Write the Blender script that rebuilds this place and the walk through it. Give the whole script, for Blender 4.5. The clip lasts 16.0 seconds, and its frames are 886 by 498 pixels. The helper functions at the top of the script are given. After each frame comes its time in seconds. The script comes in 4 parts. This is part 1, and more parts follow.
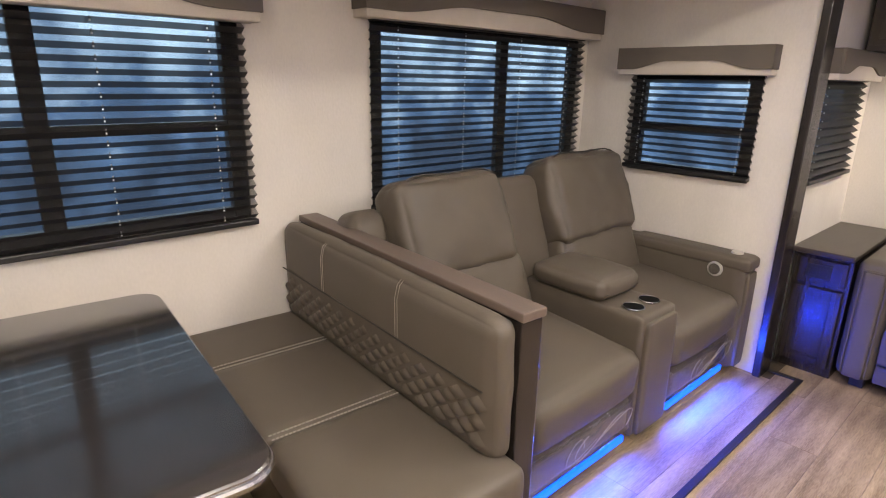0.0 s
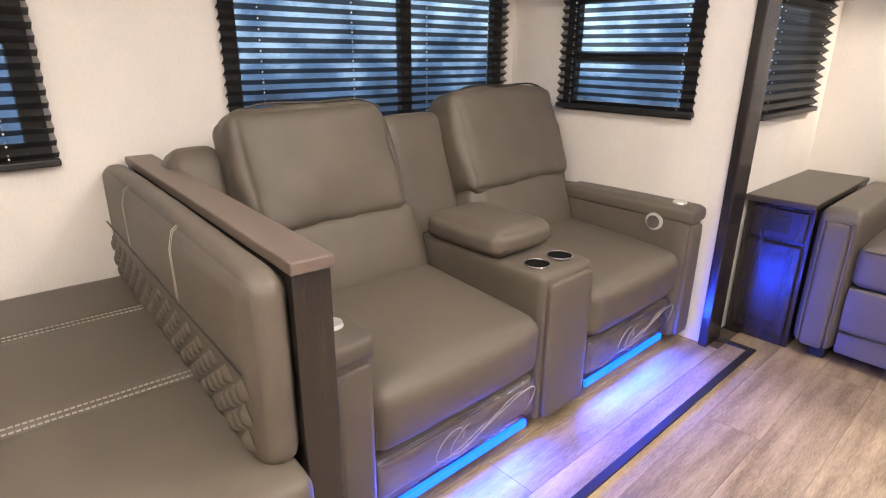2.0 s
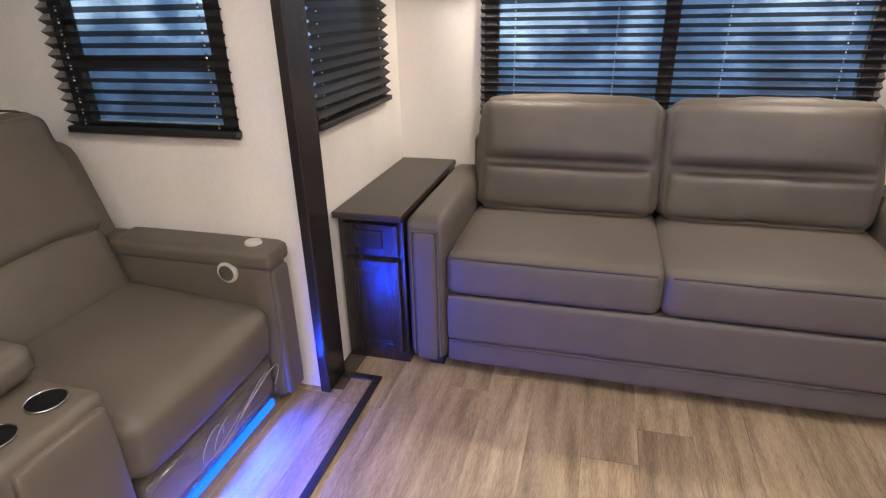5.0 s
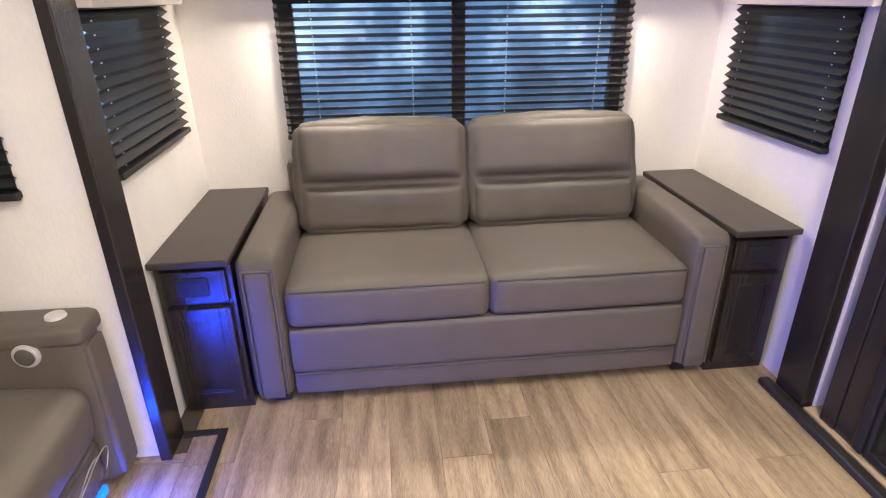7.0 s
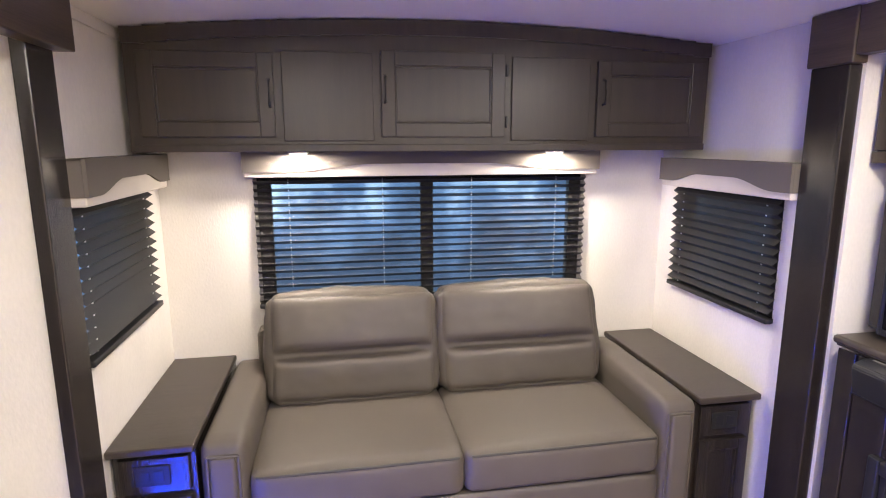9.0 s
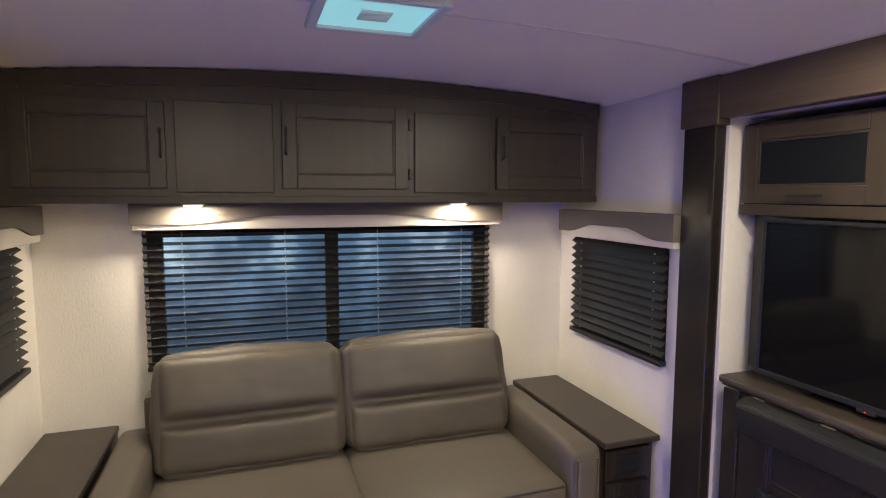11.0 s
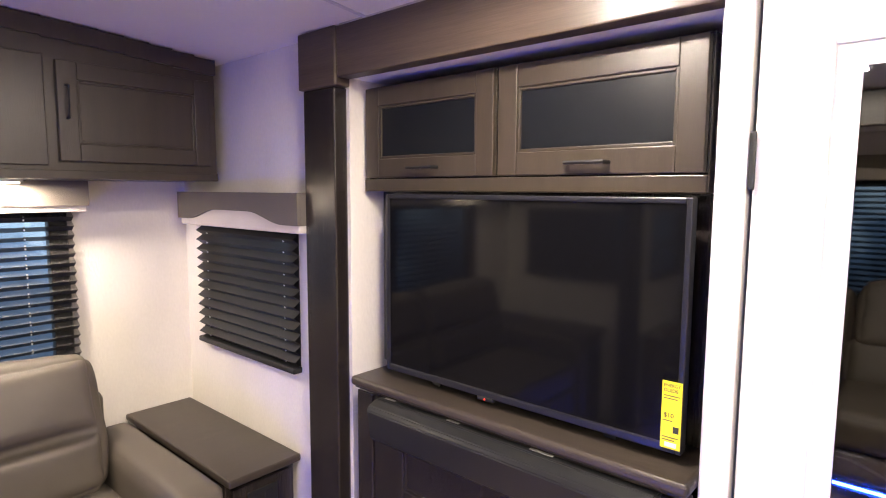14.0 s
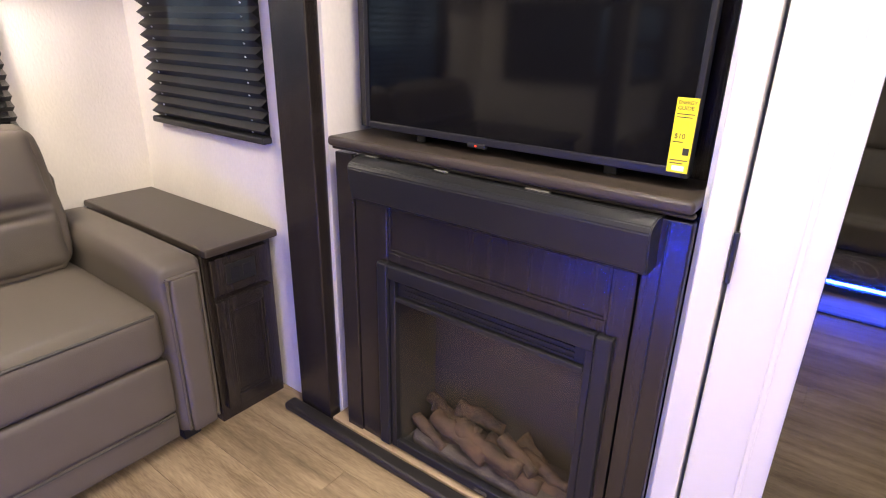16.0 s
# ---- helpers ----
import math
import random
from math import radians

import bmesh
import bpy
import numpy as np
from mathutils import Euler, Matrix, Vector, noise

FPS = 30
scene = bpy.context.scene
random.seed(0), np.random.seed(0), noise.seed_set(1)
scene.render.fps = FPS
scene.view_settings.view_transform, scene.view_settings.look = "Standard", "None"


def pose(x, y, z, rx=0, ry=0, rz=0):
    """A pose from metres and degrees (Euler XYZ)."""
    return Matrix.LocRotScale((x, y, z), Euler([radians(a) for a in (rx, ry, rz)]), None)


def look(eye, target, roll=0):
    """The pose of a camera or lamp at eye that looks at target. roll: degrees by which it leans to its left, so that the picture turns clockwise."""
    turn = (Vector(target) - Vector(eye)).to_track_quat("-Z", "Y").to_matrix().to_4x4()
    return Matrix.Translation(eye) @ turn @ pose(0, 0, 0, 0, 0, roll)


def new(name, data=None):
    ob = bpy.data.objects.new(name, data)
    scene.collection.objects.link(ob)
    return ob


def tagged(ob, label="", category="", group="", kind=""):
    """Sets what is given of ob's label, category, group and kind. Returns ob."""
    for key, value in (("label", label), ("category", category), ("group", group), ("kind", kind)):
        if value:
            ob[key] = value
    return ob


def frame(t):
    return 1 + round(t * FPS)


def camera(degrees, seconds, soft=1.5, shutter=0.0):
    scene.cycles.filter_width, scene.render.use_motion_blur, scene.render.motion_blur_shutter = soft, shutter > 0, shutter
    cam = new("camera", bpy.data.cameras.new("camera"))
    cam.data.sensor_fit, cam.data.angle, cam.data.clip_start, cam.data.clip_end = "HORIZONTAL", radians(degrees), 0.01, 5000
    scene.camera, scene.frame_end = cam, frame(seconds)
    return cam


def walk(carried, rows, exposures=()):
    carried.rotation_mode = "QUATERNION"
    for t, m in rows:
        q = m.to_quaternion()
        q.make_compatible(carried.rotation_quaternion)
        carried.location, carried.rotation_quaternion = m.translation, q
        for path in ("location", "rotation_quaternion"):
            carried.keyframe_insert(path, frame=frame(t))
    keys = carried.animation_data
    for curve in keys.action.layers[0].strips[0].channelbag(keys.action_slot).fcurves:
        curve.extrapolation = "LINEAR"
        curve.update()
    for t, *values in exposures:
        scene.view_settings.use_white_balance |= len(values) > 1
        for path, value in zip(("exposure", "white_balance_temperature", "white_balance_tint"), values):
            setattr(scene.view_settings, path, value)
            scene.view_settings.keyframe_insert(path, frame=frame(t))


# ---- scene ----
cam = camera(76.0, 16.0, soft=1.1)
PATH = [
    (0, (-0.102, 0.079, 1.41), (1.186, 1.497, 0.837), 1.1),
    (0.5, (0.148, 0.01, 1.388), (1.408, 1.447, 0.799), 0.6),
    (1, (0.275, 0.051, 1.309), (1.576, 1.459, 0.741), 0.7),
    (1.5, (0.37, 0.049, 1.264), (1.666, 1.452, 0.67), 0.7),
    (2, (0.471, 0.061, 1.212), (1.751, 1.448, 0.552), 0.5),
    (2.5, (0.613, 0.107, 1.219), (1.902, 1.449, 0.486), 0.7),
    (3, (0.771, 0.133, 1.24), (2.099, 1.414, 0.469), 0.3),
    (3.5, (0.994, 0.086, 1.316), (2.347, 1.318, 0.508), -0.2),
    (4, (1.156, 0.039, 1.334), (2.592, 1.172, 0.525), -0.2),
    (4.5, (1.194, 0.105, 1.36), (2.86, 0.858, 0.55), 0.0),
    (5, (1.233, -0.009, 1.347), (2.997, 0.492, 0.549), -1.4),
    (5.2, (1.22, -0.041, 1.341), (3.014, 0.358, 0.552), -1.8),
    (7.3, (1.21, 0.124, 1.501), (3.031, -0.109, 0.708), -0.3),
    (7.5, (1.217, 0.128, 1.53), (3.052, -0.117, 0.774), -0.3),
    (8, (1.22, 0.147, 1.58), (3.102, -0.132, 0.961), -0.3),
    (8.5, (1.206, 0.154, 1.605), (3.127, -0.154, 1.141), -0.4),
    (8.7, (1.203, 0.157, 1.613), (3.135, -0.162, 1.206), -0.4),
    (10.8, (1.187, 0.129, 1.625), (3.105, -0.403, 1.427), 0.2),
    (11, (1.21, 0.115, 1.622), (3.092, -0.533, 1.428), 0.1),
    (11.5, (1.238, 0.05, 1.609), (3.0, -0.878, 1.424), 0.5),
    (12, (1.249, -0.067, 1.608), (2.895, -1.188, 1.422), 0.4),
    (12.5, (1.266, -0.184, 1.607), (2.806, -1.446, 1.413), 0.2),
    (13, (1.31, -0.248, 1.609), (2.758, -1.613, 1.41), 0.1),
    (13.5, (1.372, -0.297, 1.605), (2.75, -1.731, 1.403), 0.3),
    (14, (1.424, -0.341, 1.554), (2.724, -1.847, 1.35), 0.3),
    (14.5, (1.466, -0.359, 1.478), (2.707, -1.908, 1.228), 0.5),
    (15, (1.488, -0.354, 1.41), (2.683, -1.905, 1.006), 0.7),
    (15.5, (1.494, -0.362, 1.346), (2.661, -1.883, 0.778), 1.2),
    (16, (1.51, -0.35, 1.295), (2.622, -1.84, 0.558), 1.2),
]
EXPOSURES = [(0.0, -0.15, 6400, 10), (1.0, 0.1, 6400, 10), (2.0, 0.27, 6350, 10), (3.0, 0.15, 6300, 10), (4.0, -0.08, 6300, 10), (5.0, -0.18, 6250, 10),
             (7.5, 0.36, 6150, 10), (8.5, 0.41, 6150, 10), (11.0, -0.5, 6900, 3), (11.5, -0.68, 6900, 4), (12.0, -0.6, 7050, 6), (12.5, -0.45, 7200, 9), (13.5, 0.10, 7000, 10), (14.5, 0.26, 6600, 10), (16.0, 0.18, 6550, 10)]
walk(cam, [(t, look(eye, target, roll)) for t, eye, target, roll in PATH], EXPOSURES)

# ---- world and lights ----
world = bpy.data.worlds.new("world")
scene.world = world
world.use_nodes = True
wn = world.node_tree.nodes
sky = wn.new("ShaderNodeTexSky")
sky.sky_type = "NISHITA"
sky.sun_disc = False
sky.sun_elevation, sky.sun_rotation = radians(25), radians(200)
world.node_tree.links.new(sky.outputs["Color"], wn["Background"].inputs["Color"])
wn["Background"].inputs["Strength"].default_value = 0.06


def area(name, m, w, h, watts, colour, spread=180):
    d = bpy.data.lights.new(name, "AREA")
    d.shape, d.size, d.size_y, d.energy, d.color, d.spread = "RECTANGLE", w, h, watts, colour, radians(spread)
    o = new(name, d)
    o.matrix_world = m
    return o


WARM = (1.0, 0.89, 0.77)
BLUE = (0.015, 0.06, 1.0)
# recessed ceiling lights (built further down) shine straight down: the first two placed from highlights, the others
# unseen, added to brighten the room
PUCKS = [(2.02, -1.03), (1.70, 0.36), (0.15, -0.95), (0.15, 0.40), (1.25, -0.60), (-0.75, -0.3)]
for px, py in PUCKS:
    area("puck_light", pose(px, py, 2.035), 0.09, 0.09, 20.0, WARM)
# under-cabinet lights over the sofa
for py in (0.32, -0.81):
    area("cabinet_light", pose(3.675, py, 1.568), 0.06, 0.06, 10.0, (1.0, 0.86, 0.70))
# lights, out of view, in the slide ceiling over the seats and the dinette
for px, watts in ((0.25, 34.0), (1.95, 29.0)):
    area("slide_light", pose(px, 1.35, 1.925), 0.09, 0.09, watts, WARM)
# blue strips under the recliners
for px in (1.45, 2.345):
    area("led_light", pose(px, 1.010, 0.075, 90, 0, 180), 0.56, 0.012, 16.0, BLUE)



# ---- materials ----
def mat(name, base, rough=0.6, metal=0.0, var=0.12, scale=6.0, fine=120.0, bump=0.15, stretch=(1, 1, 1), spec=0.5, coat=0.0, random_obj=0.0, dark=None):
    m = bpy.data.materials.new(name)
    m.use_nodes = True
    nt = m.node_tree
    n, l = nt.nodes, nt.links
    b = n["Principled BSDF"]
    b.inputs["Roughness"].default_value = rough
    b.inputs["Metallic"].default_value = metal
    b.inputs["Specular IOR Level"].default_value = spec
    b.inputs["Coat Weight"].default_value = coat
    tc = n.new("ShaderNodeTexCoord")
    mp = n.new("ShaderNodeMapping")
    mp.inputs["Scale"].default_value = stretch
    l.new(tc.outputs["Object"], mp.inputs["Vector"])
    big = n.new("ShaderNodeTexNoise")
    big.inputs["Scale"].default_value, big.inputs["Detail"].default_value = scale, 4
    sm = n.new("ShaderNodeTexNoise")
    sm.inputs["Scale"].default_value, sm.inputs["Detail"].default_value = fine, 3
    vec = mp.outputs["Vector"]
    if random_obj:
        oi = n.new("ShaderNodeObjectInfo")
        add = n.new("ShaderNodeVectorMath")
        add.operation = "MULTIPLY_ADD"
        comb = n.new("ShaderNodeCombineXYZ")
        for k in ("X", "Y", "Z"):
            l.new(oi.outputs["Random"], comb.inputs[k])
        add.inputs[1].default_value = (37, 53, 91)
        l.new(comb.outputs[0], add.inputs[0])
        l.new(vec, add.inputs[2])
        vec = add.outputs[0]
    l.new(vec, big.inputs["Vector"])
    l.new(vec, sm.inputs["Vector"])
    mx = n.new("ShaderNodeMix")
    mx.data_type = "FLOAT"
    mx.inputs[0].default_value = 0.35
    l.new(big.outputs["Fac"], mx.inputs[2])
    l.new(sm.outputs["Fac"], mx.inputs[3])
    ramp = n.new("ShaderNodeValToRGB")
    lo = dark if dark else tuple(c * (1 - var) for c in base)
    hi = tuple(min(1, c * (1 + var)) for c in base)
    ramp.color_ramp.elements[0].position, ramp.color_ramp.elements[0].color = 0.32, (*lo, 1)
    ramp.color_ramp.elements[1].position, ramp.color_ramp.elements[1].color = 0.68, (*hi, 1)
    l.new(mx.outputs[0], ramp.inputs[0])
    out = ramp.outputs["Color"]
    if random_obj:
        hs = n.new("ShaderNodeHueSaturation")
        mr = n.new("ShaderNodeMapRange")
        mr.inputs["To Min"].default_value, mr.inputs["To Max"].default_value = 1 - random_obj, 1 + random_obj
        l.new(oi.outputs["Random"], mr.inputs["Value"])
        l.new(mr.outputs[0], hs.inputs["Value"])
        l.new(out, hs.inputs["Color"])
        out = hs.outputs["Color"]
    l.new(out, b.inputs["Base Color"])
    rr = n.new("ShaderNodeMapRange")
    rr.inputs["To Min"].default_value, rr.inputs["To Max"].default_value = rough * 0.85, min(1, rough * 1.15)
    l.new(big.outputs["Fac"], rr.inputs["Value"])
    l.new(rr.outputs[0], b.inputs["Roughness"])
    if bump:
        bp = n.new("ShaderNodeBump")
        bp.inputs["Strength"].default_value, bp.inputs["Distance"].default_value = bump, 0.002
        l.new(sm.outputs["Fac"], bp.inputs["Height"])
        l.new(bp.outputs[0], b.inputs["Normal"])
    return m


def glow(name, colour, strength):
    m = bpy.data.materials.new(name)
    m.use_nodes = True
    b = m.node_tree.nodes["Principled BSDF"]
    b.inputs["Base Color"].default_value = (*colour, 1)
    b.inputs["Emission Color"].default_value = (*colour, 1)
    b.inputs["Emission Strength"].default_value = strength
    return m


WALL = mat("linen_wallboard", (0.70, 0.66, 0.61), 0.75, var=0.07, scale=5, fine=120, bump=0.45, stretch=(1, 1, 0.5))
CEIL = mat("ceiling_vinyl", (0.80, 0.77, 0.74), 0.55, var=0.03, scale=2, fine=200, bump=0.1)
WHITE = mat("white_paint", (0.64, 0.62, 0.62), 0.45, var=0.02, scale=3, fine=60, bump=0.05)
LEATHER = mat("taupe_leather", (0.106, 0.089, 0.070), 0.48, var=0.10, scale=7, fine=420, bump=0.30, spec=0.35)
LEATHER2 = mat("grey_leather", (0.098, 0.083, 0.069), 0.50, var=0.10, scale=7, fine=420, bump=0.30, spec=0.35)
PIPING = mat("dark_piping", (0.035, 0.030, 0.026), 0.5, var=0.1, bump=0.1)
STITCH = mat("pale_thread", (0.36, 0.33, 0.28), 0.8, var=0.1, bump=0.2)
# lighter copy for tops and mantel: their reflected light is put into the base
DARKWOOD = mat("espresso_wood_sheen", (0.046, 0.037, 0.031), 0.30, var=0.30, scale=5, fine=60, bump=0.25, stretch=(0.25, 7, 7), spec=0.3)
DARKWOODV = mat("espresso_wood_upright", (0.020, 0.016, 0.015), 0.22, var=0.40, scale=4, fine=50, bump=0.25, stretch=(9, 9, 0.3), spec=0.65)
CABWOOD = mat("grey_brown_cabinet", (0.043, 0.033, 0.0235), 0.34, var=0.18, scale=4, fine=60, bump=0.15, stretch=(8, 8, 0.5), spec=0.5)
BEAMWOOD = mat("beam_wood", (0.070, 0.051, 0.037), 0.36, var=0.38, scale=3, fine=40, bump=0.2, stretch=(0.35, 8, 8), spec=0.5)
LEDGE = mat("ledge_wood", (0.13, 0.098, 0.080), 0.45, var=0.16, scale=4, fine=50, bump=0.2, stretch=(9, 0.4, 9))
TABLETOP = mat("dark_table_laminate", (0.030, 0.026, 0.026), 0.15, var=0.25, scale=3, fine=60, bump=0.02, spec=1.0, coat=0.6)
TABLETOP.node_tree.nodes["Principled BSDF"].inputs["IOR"].default_value = 2.2
BLACK = mat("black_plastic", (0.012, 0.012, 0.013), 0.42, var=0.15, scale=12, bump=0.1)
RUBBER = mat("black_trim_strip", (0.016, 0.014, 0.014), 0.5, var=0.2, scale=10, bump=0.2)
BEZEL = mat("tv_bezel", (0.020, 0.020, 0.025), 0.35, metal=0.3, var=0.1, bump=0.05)
SCREEN = mat("tv_screen", (0.004, 0.004, 0.005), 0.07, var=0.05, bump=0.0, spec=0.35)
SMOKE = mat("smoked_glass", (0.008, 0.009, 0.011), 0.30, var=0.05, bump=0.0, spec=0.35)
YELLOW = mat("yellow_sticker", (0.85, 0.70, 0.02), 0.5, var=0.04, bump=0.05)
INK = mat("sticker_ink", (0.03, 0.03, 0.02), 0.6, bump=0.0)
CHROME = mat("brushed_nickel", (0.62, 0.62, 0.64), 0.25, metal=1.0, var=0.05, bump=0.05)
SILVER = mat("silver_plastic", (0.62, 0.60, 0.57), 0.35, metal=0.4, var=0.05, bump=0.05)
VALANCE = mat("valance_fabric", (0.125, 0.108, 0.092), 0.85, var=0.10, scale=10, fine=300, bump=0.4)
VALPALE = mat("valance_pale", (0.58, 0.53, 0.47), 0.8, var=0.06, scale=8, fine=250, bump=0.4)
LOG = mat("ceramic_log", (0.060, 0.032, 0.019), 0.85, var=0.55, scale=14, fine=60, bump=0.8, dark=(0.005, 0.004, 0.003))
ASH = mat("ember_bed", (0.05, 0.04, 0.035), 0.9, var=0.5, scale=30, bump=0.8)
SOUNDBAR = mat("soundbar_plastic", (0.014, 0.0145, 0.016), 0.30, var=0.12, scale=6, fine=300, bump=0.15)
LED = glow("blue_led", (0.006, 0.085, 1.0), 3.2)
LAMP = glow("lamp_lens", (1.0, 0.88, 0.70), 14.0)
VENTGLOW = glow("roof_vent_daylight", (0.32, 0.72, 0.80), 0.9)
VENTFRAME = mat("vent_plastic", (0.62, 0.72, 0.72), 0.5, var=0.04)
MIRROR = mat("mirror", (0.17, 0.175, 0.18), 0.02, metal=1.0, var=0.0, bump=0.0)


def wood_floor():
    m = mat("oak_plank", (0.37, 0.282, 0.182), 0.42, var=0.24, scale=2.2, fine=30, bump=0.25, stretch=(1.1, 9, 9), random_obj=0.16, spec=0.3, dark=(0.150, 0.103, 0.060))
    return m


PLANK = wood_floor()


def clear_film():
    m = bpy.data.materials.new("clear_film")
    m.use_nodes = True
    n, l = m.node_tree.nodes, m.node_tree.links
    g = n.new("ShaderNodeBsdfGlossy")
    g.inputs["Roughness"].default_value = 0.10
    t = n.new("ShaderNodeBsdfTransparent")
    mx = n.new("ShaderNodeMixShader")
    mx.inputs[0].default_value = 0.24
    l.new(t.outputs[0], mx.inputs[1])
    l.new(g.outputs[0], mx.inputs[2])
    l.new(mx.outputs[0], n["Material Output"].inputs["Surface"])
    return m


FILM = clear_film()


def shade_fabric(name, clear):
    """Dark pleated shade cloth that lets part of the daylight through."""
    m = bpy.data.materials.new(name)
    m.use_nodes = True
    n, l = m.node_tree.nodes, m.node_tree.links
    b = n["Principled BSDF"]
    b.inputs["Base Color"].default_value = (0.024, 0.023, 0.024, 1)
    b.inputs["Roughness"].default_value = 0.6
    t = n.new("ShaderNodeBsdfTransparent")
    no = n.new("ShaderNodeTexNoise")
    no.inputs["Scale"].default_value = 60
    mr = n.new("ShaderNodeMapRange")
    mr.inputs["To Min"].default_value, mr.inputs["To Max"].default_value = max(0, clear * 0.75), clear * 1.25
    l.new(no.outputs["Fac"], mr.inputs["Value"])
    mx = n.new("ShaderNodeMixShader")
    l.new(mr.outputs[0], mx.inputs[0])
    l.new(b.outputs[0], mx.inputs[1])
    l.new(t.outputs[0], mx.inputs[2])
    l.new(mx.outputs[0], n["Material Output"].inputs["Surface"])
    return m


# One cloth: lower clearness stands in for facets and windows passing less light
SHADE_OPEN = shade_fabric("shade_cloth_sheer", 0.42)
SHADE_DARK = shade_fabric("shade_cloth_unlit", 0.02)
SHADE_DIM = shade_fabric("shade_cloth_dim_facet", 0.045)


def glass_mat():
    m = bpy.data.materials.new("window_glass")
    m.use_nodes = True
    n, l = m.node_tree.nodes, m.node_tree.links
    g = n.new("ShaderNodeBsdfGlossy")
    g.inputs["Roughness"].default_value = 0.02
    t = n.new("ShaderNodeBsdfTransparent")
    mx = n.new("ShaderNodeMixShader")
    mx.inputs[0].default_value = 0.035
    l.new(t.outputs[0], mx.inputs[1])
    l.new(g.outputs[0], mx.inputs[2])
    l.new(mx.outputs[0], n["Material Output"].inputs["Surface"])
    return m


GLASS = glass_mat()


def outside_mat(name, strength):
    """Dusk-blue woods and sky seen far outside."""
    m = bpy.data.materials.new(name)
    m.use_nodes = True
    n, l = m.node_tree.nodes, m.node_tree.links
    tc = n.new("ShaderNodeTexCoord")
    a = n.new("ShaderNodeTexNoise")
    a.inputs["Scale"].default_value, a.inputs["Detail"].default_value = 1.3, 6
    l.new(tc.outputs["Object"], a.inputs["Vector"])
    sep = n.new("ShaderNodeSeparateXYZ")
    l.new(tc.outputs["Object"], sep.inputs[0])
    mm = n.new("ShaderNodeMath")
    mm.operation = "MULTIPLY_ADD"
    mm.inputs[1].default_value = 0.20
    l.new(sep.outputs["Z"], mm.inputs[0])
    l.new(a.outputs["Fac"], mm.inputs[2])
    r = n.new("ShaderNodeValToRGB")
    e = r.color_ramp.elements
    e[0].position, e[0].color = 0.50, (0.030, 0.055, 0.10, 1)
    e[1].position, e[1].color = 1.02, (0.55, 0.78, 1.0, 1)
    k = e.new(0.72)
    k.color = (0.085, 0.16, 0.29, 1)
    l.new(mm.outputs[0], r.inputs[0])
    em = n.new("ShaderNodeEmission")
    em.inputs["Strength"].default_value = strength
    l.new(r.outputs[0], em.inputs["Color"])
    l.new(em.outputs[0], n["Material Output"].inputs["Surface"])
    return m


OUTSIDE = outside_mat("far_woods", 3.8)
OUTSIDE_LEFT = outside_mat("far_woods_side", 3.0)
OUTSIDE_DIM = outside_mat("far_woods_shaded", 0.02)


# ---- mesh helpers ----
def finish(name, bm, material, parent=None, label="", smooth=False):
    me = bpy.data.meshes.new(name)
    bmesh.ops.recalc_face_normals(bm, faces=bm.faces)
    bm.to_mesh(me)
    bm.free()
    me.materials.append(material)
    if smooth:
        for p in me.polygons:
            p.use_smooth = True
    o = new(name, me)
    if parent:
        o.parent = parent
    if label:
        tagged(o, label)
    return o


part = finish


def box(x0, x1, y0, y1, z0, z1, r=0.004, bm=None, seg=2):
    """A bevelled box, added to bm if one is given."""
    b = bmesh.new()
    bmesh.ops.create_cube(b, size=1)
    m = Matrix.Translation(((x0 + x1) / 2, (y0 + y1) / 2, (z0 + z1) / 2)) @ Matrix.Diagonal((abs(x1 - x0), abs(y1 - y0), abs(z1 - z0), 1))
    bmesh.ops.transform(b, matrix=m, verts=b.verts)
    r = min(r, 0.45 * min(abs(x1 - x0), abs(y1 - y0), abs(z1 - z0)))
    if r > 0:
        bmesh.ops.bevel(b, geom=b.edges[:] + b.verts[:], offset=r, segments=seg, profile=0.5, affect="EDGES")
    return merge(bm, b)


def merge(bm, b):
    if bm is None:
        return b
    me = bpy.data.meshes.new("tmp")
    b.to_mesh(me)
    b.free()
    bm.from_mesh(me)
    bpy.data.meshes.remove(me)
    return bm


def moved(b, m):
    bmesh.ops.transform(b, matrix=m, verts=b.verts)
    return b


def disc(r, h, seg=24, m=None, r2=None, bm=None):
    b = bmesh.new()
    bmesh.ops.create_cone(b, cap_ends=True, segments=seg, radius1=r, radius2=r if r2 is None else r2, depth=h)
    if m is not None:
        moved(b, m)
    return merge(bm, b)


